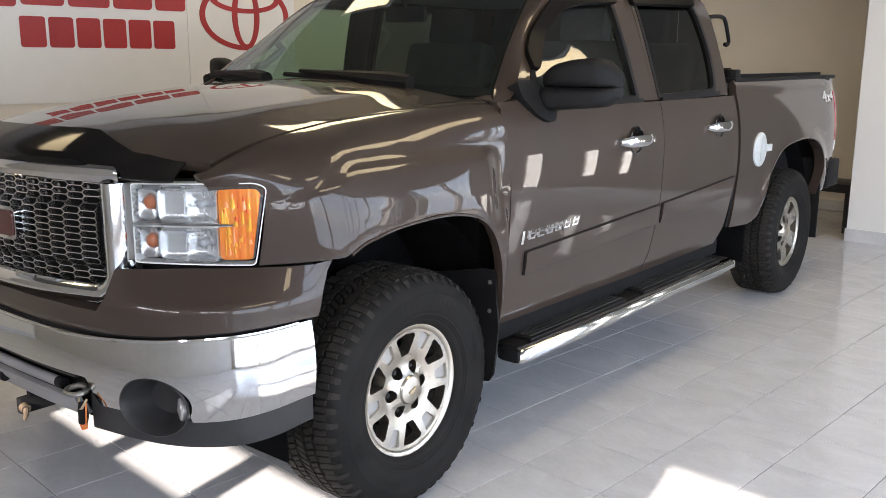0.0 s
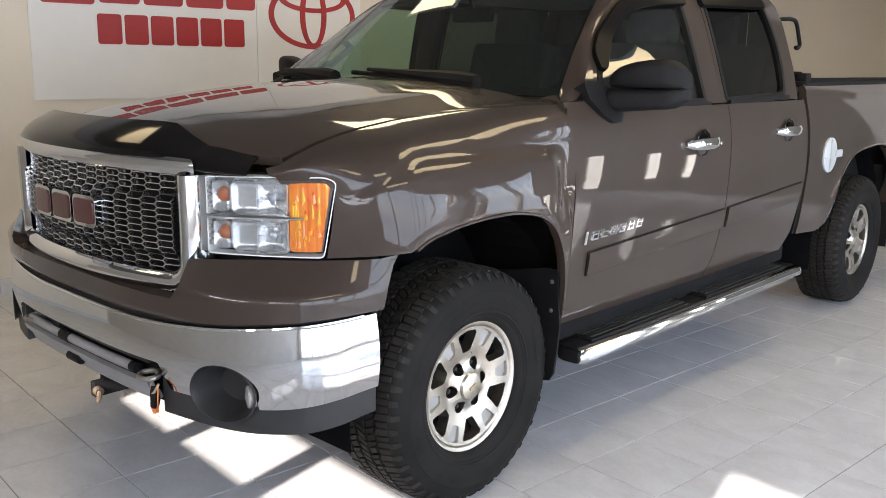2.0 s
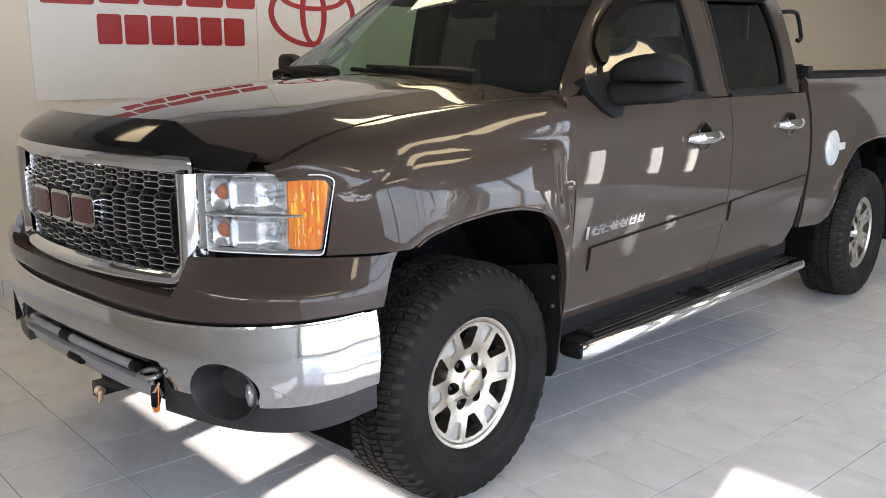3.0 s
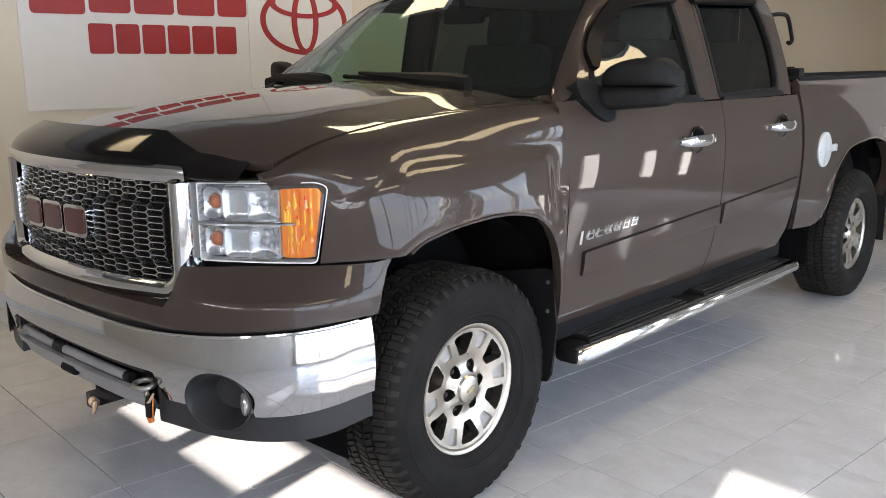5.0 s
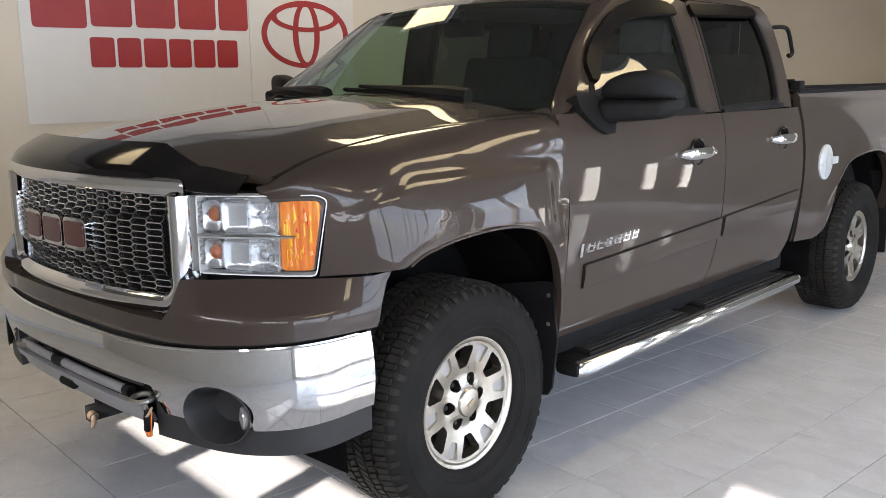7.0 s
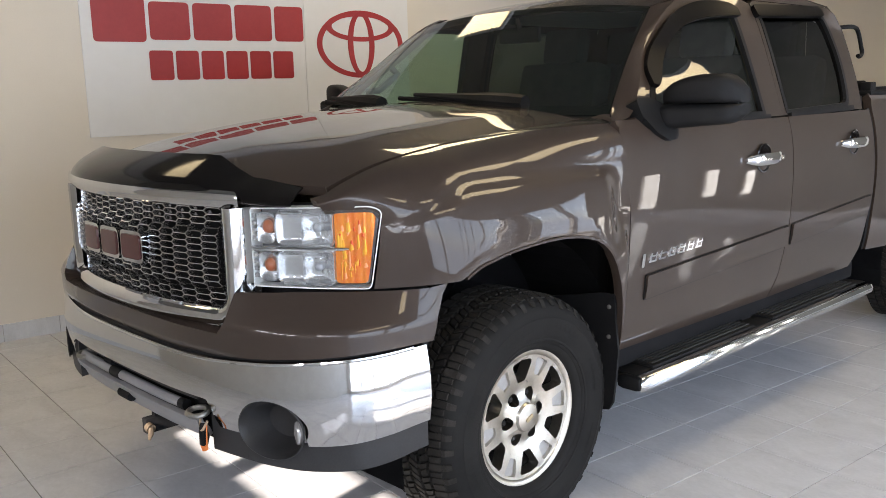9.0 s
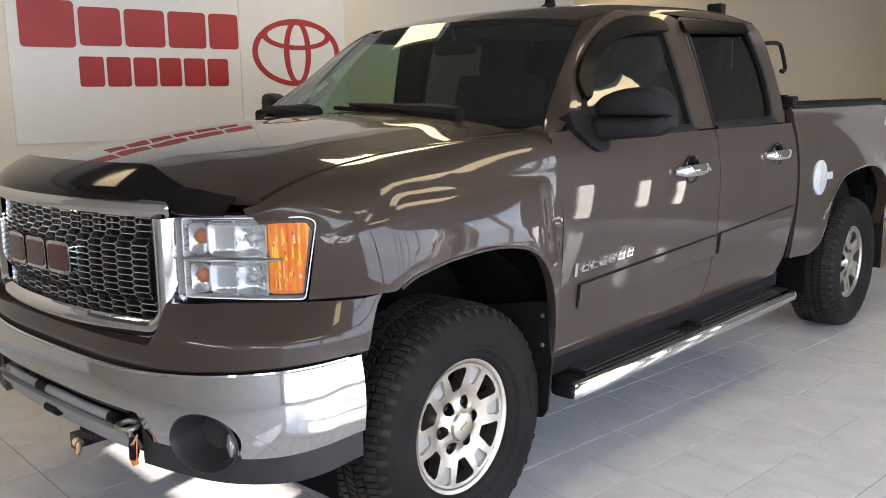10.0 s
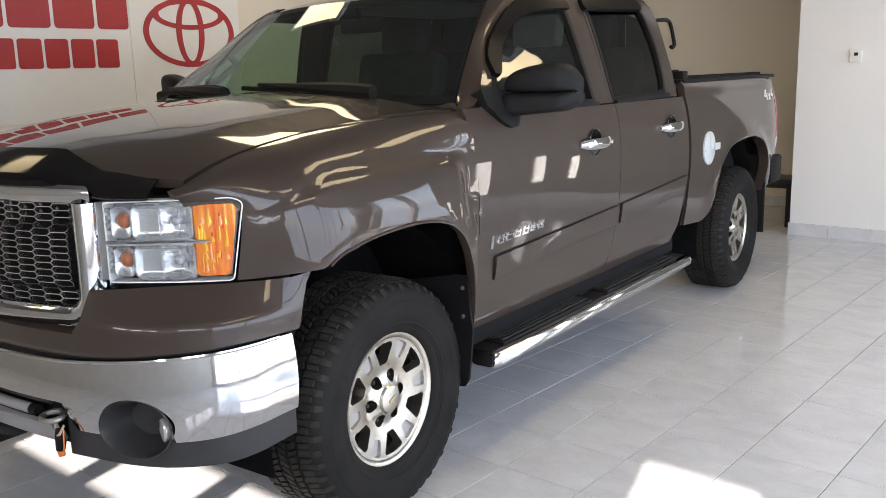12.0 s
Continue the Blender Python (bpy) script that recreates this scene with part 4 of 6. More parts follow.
def ring_panel(name, outer, inner, fn, material, parent, depth, flip, label="", across=3, deep=None):
    """A curved frame between two outlines, one inside the other, with its edges turned in by depth."""
    cu, cv = (sum(p[i] for p in inner) / len(inner) for i in (0, 1))

    def reach(poly, a):
        dx, dy, best = math.cos(a), math.sin(a), 0.0
        for (x0, y0), (x1, y1) in zip(poly, list(poly[1:]) + [poly[0]]):
            ex, ey = x1 - x0, y1 - y0
            den = dx * ey - dy * ex
            if abs(den) > 1e-12:
                t = ((x0 - cu) * ey - (y0 - cv) * ex) / den
                k = ((x0 - cu) * dy - (y0 - cv) * dx) / den
                if t > 0 and -1e-6 <= k <= 1 + 1e-6:
                    best = max(best, t)
        return best

    angles = sorted({round(math.atan2(p[1] - cv, p[0] - cu), 4) for p in list(outer) + list(inner)} | {round(-math.pi + 2 * math.pi * k / 90, 4) for k in range(90)})
    bm, rows = bmesh.new(), []
    for a in angles:
        ri, ro = reach(inner, a), reach(outer, a)
        ro = max(ro, ri + 0.002)
        row = []
        for k in range(across + 1):
            rr = ri + (ro - ri) * k / across
            row.append(Vector(fn(cu + rr * math.cos(a), cv + rr * math.sin(a))))
        if deep:
            row = [Vector(deep(cu + ri * math.cos(a), cv + ri * math.sin(a)))] + row + [Vector(deep(cu + ro * math.cos(a), cv + ro * math.sin(a)))]
        else:
            row = [row[0] - Vector((depth, 0, 0))] + row + [row[-1] - Vector((depth, 0, 0))]
        rows.append([bm.verts.new((-p.x if flip else p.x, p.y, p.z)) for p in row])
    for a, b in zip(rows, rows[1:] + rows[:1]):
        for j in range(across + 2):
            bm.faces.new((a[j], a[j + 1], b[j + 1], b[j]))
    bmesh.ops.recalc_face_normals(bm, faces=bm.faces)
    bm.faces.ensure_lookup_table()
    if bm.faces[1].normal.dot(Vector((-1 if flip else 1, -0.6, 0))) < 0:
        bmesh.ops.reverse_faces(bm, faces=bm.faces[:])
    return part(name, bm, material, parent, label)


# -- headlamps --
def headlamp(flip):
    lamp = new("headlight")
    lamp.parent = truck
    lamp["label"] = "clear headlight with two stacked lamps and an amber corner"
    s0, s2 = SG + 0.040, run_of_y(-0.545)
    s1 = s0 + 0.645 * (s2 - s0)
    def ol(a, b, z0, z1):
        return [(a, z0), (b, z0), (b, z1), (a, z1)]
    full = rounded([(s0, 0.920), (s2 - 0.025, 0.915), (s2 + 0.012, 1.132), (s2 - 0.02, 1.146), (s0, 1.142)], [0.01, 0.015, 0.03, 0.02, 0.01])
    lens_off = lambda s, z: 0.010 + 0.008 * math.sin(math.pi * min(1, max(0, (z - 0.91) / 0.24)))
    ob = panel("lens", full, on_nose(lens_off), LENS, lamp, "clear outer lens", step=0.03, depth=0.004, gap=0.008, flip=flip)
    ob.visible_shadow = False
    # bright rim and dark gasket
    ring_panel("bezel_rim", full, inset(full, 0.003), on_nose(lambda s, z: 0.002), WHITEPLASTIC, lamp, 0, flip, "pale rim", 1, on_nose(lambda s, z: -0.05))
    panel("gasket", inset(full, -0.004), on_nose(lambda s, z: -0.060), BLACK, lamp, step=0.04, depth=0.02, gap=0, flip=flip)
    panel("housing", inset(full, 0.008), on_nose(lambda s, z: -0.046), LAMPGREY, lamp, step=0.03, depth=0.004, gap=0, flip=flip)
    # amber corner, ribbed
    rib = lambda s, z: -0.003 + 0.0007 * math.sin(s * 300 + 6 * z)
    amb = rounded([(s1 + 0.008, 0.932), (s2 - 0.034, 0.932), (s2 - 0.006, 1.122), (s2 - 0.03, 1.130), (s1 + 0.008, 1.130)], 0.014)
    panel("amber_reflector", amb, on_nose(rib), AMBER, lamp, "orange ribbed corner reflector", step=0.008, depth=0.004, gap=0, flip=flip)
    rnd = random.Random(11)
    w0, ww = s1 + 0.012, s2 - 0.040 - s1
    for k in range(34):
        a0, z0 = rnd.random() * 0.86, 0.938 + rnd.random() * 0.150
        dw, dh = 0.004 + 0.010 * rnd.random(), 0.012 + 0.045 * rnd.random() ** 2
        mat = AMBERGOLD if rnd.random() < (0.75 if a0 < 0.4 else 0.3) else (AMBERPALE if rnd.random() < 0.6 else AMBERRED)
        u0, z1 = w0 + ww * a0, min(z0 + dh, 1.124)
        u1 = min(u0 + dw, w0 + ww)
        tip = 0.0 + 0.0016 * rnd.random()
        panel("facet", [(u0, z0), (u1, z0 + 0.2 * dh), (u1 - 0.3 * dw, z1), (u0 + 0.1 * dw, z1 - 0.1 * dh)], on_nose(lambda s, z: tip - 0.002 + 0.003 * math.sin(math.pi * (s - u0) / dw)), mat, lamp, step=0.008, depth=0.003, gap=0, flip=flip)
    # two stacked main lamps: deep bright bowls
    sl, sr = s0 + 0.080, s1 + 0.004
    for z0, z1 in ((0.934, 1.020), (1.040, 1.130)):
        cz, hz, cs, hs = (z0 + z1) / 2, (z1 - z0) / 2, (sl + sr) / 2, (sr - sl) / 2
        # a flat plate on the inner half, a faceted bowl on the outer half
        cut = cs - 0.012
        tilt = [[random.Random(7 * a + 31 * b + int(1000 * z0)).uniform(-0.30, 0.30) for b in range(8)] for a in range(12)]

        def bowl(s, z):
            rim = max(0, 1 - ((s - cs) / hs) ** 8) * max(0, 1 - ((z - cz) / hz) ** 8)
            if s < cut:
                return 0.004 - 0.016 * rim
            a, b = int((s - cut) / 0.017), int((z - z0) / 0.021)
            facet = tilt[min(a, 11)][min(max(b, 0), 7)] * (s - cut - (a + 0.5) * 0.017)
            return 0.004 - 0.030 * rim * math.sin(math.pi * min(1, (s - cut) / (sr - cut))) ** 0.5 + facet * rim
        panel("reflector", rounded(ol(sl, sr, z0, z1), 0.016), on_nose(bowl), LAMPBOWL, lamp, "bright faceted reflector bowl", step=0.006, depth=0.01, gap=0, flip=flip)
        x, y, nx, ny = nose(cs + 0.035)
        sg = -1 if flip else 1
        bulbm = bmesh.new()
        cen = Vector((sg * (x - nx * 0.026), y - ny * 0.026, cz))
        add_tube(bulbm, [cen, cen + 0.022 * Vector((sg * nx, ny, 0)), cen + 0.026 * Vector((sg * nx, ny, 0))], [0.013, 0.012, 0.006], 12)
        part("bulb", bulbm, LAMPGREY, lamp)
        # small side lamp at the inner end
        si = s0 + 0.044
        cup = lambda s, z: 0.0 - 0.020 * max(0, 1 - ((s - si) / 0.03) ** 2) * max(0, 1 - ((z - cz) / hz) ** 2)
        panel("side_lamp", rounded(ol(si - 0.026, si + 0.028, z0 + 0.004, z1 - 0.004), 0.014), on_nose(cup), LAMPBOWL, lamp, step=0.008, depth=0.006, gap=0, flip=flip)
        x, y, nx, ny = nose(si + 0.006)
        cen = Vector((sg * (x - nx * 0.012), y - ny * 0.012, cz + 0.004))
        bb = bmesh.new()
        bmesh.ops.create_uvsphere(bb, u_segments=14, v_segments=10, radius=0.017, matrix=Matrix.Translation(cen) @ Matrix.Diagonal((1, 1, 1.15, 1)))
        part("amber_bulb", bb, BULB, lamp)
        for q in range(4):
            zz = z0 + 0.012 + q * (z1 - z0 - 0.02) / 3.4
            panel("inner_step", ol(s0 + 0.004, s0 + 0.016, zz, zz + 0.012), on_nose(lambda s, z: 0.0), LAMPBOWL, lamp, step=0.02, depth=0.008, gap=0, flip=flip)
    # bright divider that runs out over the amber
    bar = [on_nose(lambda s, z: 0.004)(s, 1.029) for s in np.linspace(s0 + 0.004, s1 + 0.048, 16)]
    if flip:
        bar = [(-p[0], p[1], p[2]) for p in bar]
    part("divider", tube(bar, [0.008] * 12 + [0.007, 0.006, 0.005, 0.003], 8), CHROME, lamp)
    return lamp


for flip in (False, True):
    headlamp(flip)

# -- wings, doors, bed, on both sides --
WAIST = 1.300
FRONT_WIN = spline([(0.668, WAIST + 0.012), (0.799, 1.480), (1.013, 1.646), (1.146, 1.732), (1.225, 1.747)], 5) + [(1.470, 1.748), (1.485, 1.735), (1.530, WAIST + 0.010)]
REAR_WIN = rounded([(1.735, WAIST + 0.008), (2.392, WAIST + 0.022), (2.412, 1.46), (2.404, 1.58), (2.352, 1.758), (1.700, 1.748)], [0.02, 0.07, 0.05, 0.08, 0.04, 0.02])
CABLOW = 0.505
F_DOOR = [(0.440, CABLOW + 0.01), (1.600, CABLOW), (1.650, 0.60), (1.690, 0.82), (1.690, WAIST - 0.002), (0.625, WAIST - 0.002), (0.585, 1.333), (0.448, 1.333), (0.452, 1.25), (0.475, 1.02), (0.480, 0.68)]
R_DOOR = [(1.600, CABLOW), (2.46, CABLOW + 0.005), (2.535, 0.60), (2.60, 0.88), (2.590, WAIST - 0.002), (1.690, WAIST - 0.002), (1.690, 0.82), (1.650, 0.60)]


def strip(name, pts, fn, width, material, parent, flip, up=True, out=0.004, depth=0.010, label=""):
    """A narrow moulding along a run of (y, z) points."""
    k = len(pts)
    o = []
    for i, p in enumerate(pts):
        a, b = np.array(pts[max(i - 1, 0)]), np.array(pts[min(i + 1, k - 1)])
        d = (b - a) / max(np.linalg.norm(b - a), 1e-9)
        o.append((p[0] - d[1] * width, p[1] + d[0] * width))
    return panel(name, list(pts) + o[::-1], lambda y, z: tuple(np.add(fn(y, z), (out, 0, 0))), material, parent, label, step=0.05, depth=depth, gap=0, flip=flip)


def door_upper(y, z):
    return (up_x(y, z), y, z)


def side(flip):
    wing_ob = panel("front_fender", WING, wing, PAINT, truck, "brown metallic front fender with a flared arch", step=0.016, depth=0.035, flip=flip)
    # rolled arch edge
    la = [p for p in ARCH_F if p[1] > 0.50 and (p[0] > -0.366)]
    bm, rows = bmesh.new(), []
    for y, z in la:
        x = wing(y, z)[0]
        rows.append([bm.verts.new(((-1 if flip else 1) * (x + dx), y * (1 + dy), HUBZ + (z - HUBZ) * (1 + dy))) for dx, dy in ((0.0, 0.004), (0.0035, 0.0), (0.002, -0.012), (-0.018, -0.014))])
    for a, b in zip(rows, rows[1:]):
        for j in range(3):
            bm.faces.new((a[j], b[j], b[j + 1], a[j + 1]) if flip else (a[j], a[j + 1], b[j + 1], b[j]))
    bmesh.ops.recalc_face_normals(bm, faces=bm.faces)
    part("arch_edge", bm, PAINT, wing_ob)
    # doors
    for rear in (False, True):
        d = new("rear_door" if rear else "front_door")
        d.parent = truck
        d["label"] = "brown metallic rear door with privacy glass" if rear else "brown metallic front door with a black mirror"
        panel("door_skin", R_DOOR if rear else F_DOOR, door_side, PAINT, d, step=0.035, depth=0.04, flip=flip)
        if rear:
            outer = [(1.690, WAIST), (2.540, WAIST), (2.556, 1.45), (2.535, 1.68), (2.512, 1.765), (2.46, 1.797), (1.70, 1.795), (1.660, 1.78)]
            inner = REAR_WIN
        else:
            outer = [(0.575, WAIST), (1.690, WAIST), (1.655, 1.78), (1.60, 1.795)] + spline([(1.335, 1.800), (1.195, 1.792), (1.031, 1.714), (0.829, 1.553), (0.650, 1.42)], 4)
            inner = FRONT_WIN
        area = sum(inner[i][0] * inner[(i + 1) % len(inner)][1] - inner[(i + 1) % len(inner)][0] * inner[i][1] for i in range(len(inner)))
        inner = inner if area > 0 else inner[::-1]
        # start both loops at their lowest front corner
        k0 = min(range(len(inner)), key=lambda i: inner[i][0] + inner[i][1])
        inner = inner[k0:] + inner[:k0]
        ring_panel("window_frame", outer, inner, door_upper, PAINT, d, 0.03, flip)
        ring_panel("window_seal", inset(inner, -0.010), inset(inner, 0.014), lambda y, z: (up_x(y, z) + 0.003, y, z), BLACK, d, 0.018, flip, across=1)
        g = panel("window_glass", inner, lambda y, z: (up_x(y, z) - 0.014, y, z), PRIVACY if rear else SIDEGLASS, d, "dark privacy glass" if rear else "green tinted glass", step=0.10, depth=0.004, gap=0, flip=flip)
        g.visible_shadow = False
        strip("belt_strip", [(0.72 if not rear else 1.735, WAIST + 0.012), (1.545 if not rear else 2.40, WAIST + 0.012 + (0.012 if rear else 0.0))], lambda y, z: (up_x(y, max(z, WAIST)) + 0.016, y, z), -0.022, BLACK, d, flip, out=0.004, depth=0.03)
        # moulding low on the door
        if rear:
            ml = [(1.712, 0.735), (2.545, 0.775), (2.565, 0.870), (1.712, 0.825)]
        else:
            ml = [(0.590, 0.690), (1.672, 0.733), (1.672, 0.823), (0.590, 0.778)]
        # black backing draws the seal and the shadow line round the moulding
        panel("moulding_seal", rounded(inset(ml, -0.0035), 0.010), lambda y, z: (door_side(y, z)[0] + 0.004, y, z), BLACK, d, step=0.05, depth=0.006, gap=0, flip=flip)
        panel("side_moulding", rounded(ml, 0.008), lambda y, z: (door_side(y, z)[0] + 0.012 - 0.004 * smooth01(0.03, 0.0, min(abs(z - (0.69 + (y - 0.59) * 0.041)), 0.03)), y, z), PAINT, d, "brown body-side moulding", step=0.05, depth=0.013, gap=0, flip=flip)
        # handle: bright strap over a dark scoop
        hy = 2.318 if rear else 1.408
        hz = 1.150 if rear else 1.138
        hx = door_side(hy, hz)[0]
        sg = -1 if flip else 1
        sc = bmesh.new()
        MS = Matrix(((0, 0, sg, sg * (hx + 0.001)), (1, 0, 0, hy + 0.01), (0, 1, 0, hz), (0, 0, 0, 1)))
        add_lathe(sc, [(1.0, 0.004), (0.93, 0.006), (0.80, 0.001), (0.0001, -0.002)], 32, MS @ Matrix.Diagonal((0.062, 0.060, 1, 1)))
        bmesh.ops.recalc_face_normals(sc, faces=sc.faces)
        handle = part("handle", sc, GLOSSBLACK, d, "chrome strap handle over a dark scoop")
        st = bmesh.new()
        rows = []
        for u in np.linspace(-1, 1, 17):
            y = hy + 0.142 * u
            x = hx + 0.012 + 0.028 * (1 - abs(u) ** 3.0)
            h = 0.024 * (1 - 0.45 * abs(u) ** 4)
            if abs(u) == 1:
                x, h = hx + 0.004, 0.010
            rows.append([st.verts.new((sg * (x + dx), y, hz + dz)) for dx, dz in ((-0.012, -h), (0.0, -h), (0.008, -h * 0.55), (0.009, h * 0.4), (0.003, h), (-0.012, h))])
        for a, b in zip(rows, rows[1:]):
            for j in range(6):
                st.faces.new((a[j], a[(j + 1) % 6], b[(j + 1) % 6], b[j]))
        st.faces.new(rows[0])
        st.faces.new(rows[-1][::-1])
        bmesh.ops.recalc_face_normals(st, faces=st.faces)
        part("strap", st, CHROME, handle)
        if not rear:
            lk = bmesh.new()
            add_lathe(lk, [(0.012, 0), (0.012, 0.004), (0.0001, 0.005)], 16, Matrix(((0, 0, sg, sg * (hx + 0.040)), (1, 0, 0, hy + 0.10), (0, 1, 0, hz), (0, 0, 0, 1))))
            part("lock", lk, CHROME, handle)
        # smoked visor above the window
        vf = lambda y, z: (up_x(y, z) + 0.016 + 0.010 * smooth01(1.80, 1.72, z), y, z)
        if rear:
            vo = rounded([(1.650, 1.727), (2.343, 1.752), (2.338, 1.800), (1.652, 1.778)], 0.018)
        else:
            up = spline([(0.752, 1.452), (0.778, 1.508), (0.839, 1.558), (0.940, 1.632), (1.051, 1.708), (1.133, 1.745), (1.232, 1.771), (1.332, 1.781), (1.450, 1.776), (1.500, 1.755)], 4)
            dn = spline([(1.498, 1.724), (1.440, 1.722), (1.290, 1.711), (1.189, 1.695), (1.107, 1.670), (1.034, 1.630), (0.917, 1.540), (0.819, 1.466), (0.785, 1.446)], 4)
            vo = up + dn
        if not flip:
            panel("visor", vo, vf, VISOR, d, "smoked black rain visor", step=0.03, depth=0.022, gap=0, flip=flip)
        if not rear:
            # door mirror: black housing on a sail and arm
            sg = -1 if flip else 1
            mir = new("door_mirror")
            mir.parent = d
            mir["label"] = "large black folding door mirror"
            panel("sail", rounded([(0.582, 1.402), (0.596, 1.343), (0.649, 1.283), (0.714, 1.252), (0.772, 1.252), (0.791, 1.295), (0.747, 1.377), (0.670, 1.405)], 0.02), lambda y, z: ((side_low(z) if z < 1.335 else up_x(y, z) + 0.012) + 0.018, y, z), BLACK, mir, step=0.03, depth=0.05, gap=0, flip=flip)

            def pod(rings):
                """Rounded rings (x, y0, y1, z0, z1) strung along the mirror's width."""
                bm, rows = bmesh.new(), []
                for x, y0, y1, z0, z1 in rings:
                    cy, cz, hy_, hz_ = (y0 + y1) / 2, (z0 + z1) / 2, (y1 - y0) / 2, (z1 - z0) / 2
                    rows.append([bm.verts.new((sg * x, cy + hy_ * math.copysign(abs(math.cos(a)) ** 0.6, math.cos(a)), cz + hz_ * math.copysign(abs(math.sin(a)) ** 0.6, math.sin(a)))) for a in np.linspace(0, 2 * math.pi, 29)[:-1]])
                for a, b in zip(rows, rows[1:]):
                    for j in range(28):
                        bm.faces.new((a[j], a[(j + 1) % 28], b[(j + 1) % 28], b[j]))
                bm.faces.new(rows[0])
                bm.faces.new(rows[-1][::-1])
                bmesh.ops.recalc_face_normals(bm, faces=bm.faces)
                return bm
            dome, foot = [], []
            for u in np.linspace(0, 1, 17):
                e = min((1 - (1 - u) ** 3) ** 0.5 if u > 0 else 0.0, (1 - max(0.0, (u - 0.72) / 0.28) ** 3.0) ** 0.5 if u < 1 else 0.45)
                dome.append((0.918 + 0.262 * u, 0.775 + 0.11 * u - 0.095 * e, 0.805 + 0.11 * u, 1.378, 1.386 + 0.098 * e))
            for u in np.linspace(0, 1, 17):
                e = (1 - max(0.0, (u - 0.78) / 0.22) ** 4.0) ** 0.5 if 0.78 < u < 1 else (1 if u < 1 else 0.55)
                foot.append((0.885 + 0.297 * u, 0.765 + 0.12 * u - 0.088 * (0.35 + 0.65 * smooth01(0, 0.25, u)) * e, 0.795 + 0.12 * u, 1.3765 - (0.094 - 0.026 * u) * e, 1.3765))
            part("mirror_housing", pod(dome), BLACK, mir)
            part("mirror_arm", pod(foot), BLACK, mir)
            mg = boxed(0.955, 1.145, 0.0, 0.004, 1.355, 1.455, bevel=0.0015)
            for v in mg.verts:
                v.co.y += 0.800 + 0.42 * (v.co.x - 0.918)
                v.co.x *= sg
            bmesh.ops.recalc_face_normals(mg, faces=mg.faces)
            part("mirror_glass", mg, CHROME, mir)

    # model badge: plain chrome bars on the front door
    sg = -1 if flip else 1
    def bar_at(y0, y1, z0, z1, slant):
        o = [(y0, z0), (y1, z0), (y1 + slant, z1), (y0 + slant, z1)]
        return panel("badge_bar", rounded(o, 0.004), lambda y, z: (door_side(y, z)[0] + 0.005, y, z), CHROME, bd, step=0.05, depth=0.005, gap=0, flip=flip)
    bd = new("door_badge")
    bd.parent = truck
    bd["label"] = "row of small chrome bars on the front door"
    bar_at(0.553, 0.570, 0.812, 0.862, 0.006)
    for k in range(6):
        y0 = 0.598 + k * 0.0615
        z0 = 0.822 + (y0 - 0.55) * 0.035
        bar_at(y0, y0 + 0.047, z0, z0 + 0.0065, 0.0)
        bar_at(y0 + 0.006, y0 + 0.053, z0 + 0.019, z0 + 0.025, 0.0)
        bar_at(y0 + 0.004, y0 + 0.012, z0, z0 + 0.034, 0.010)
        if k in (0, 2, 3, 4, 5):
            bar_at(y0 + 0.037, y0 + 0.044, z0, z0 + 0.034, 0.008)


for flip in (False, True):
    side(flip)

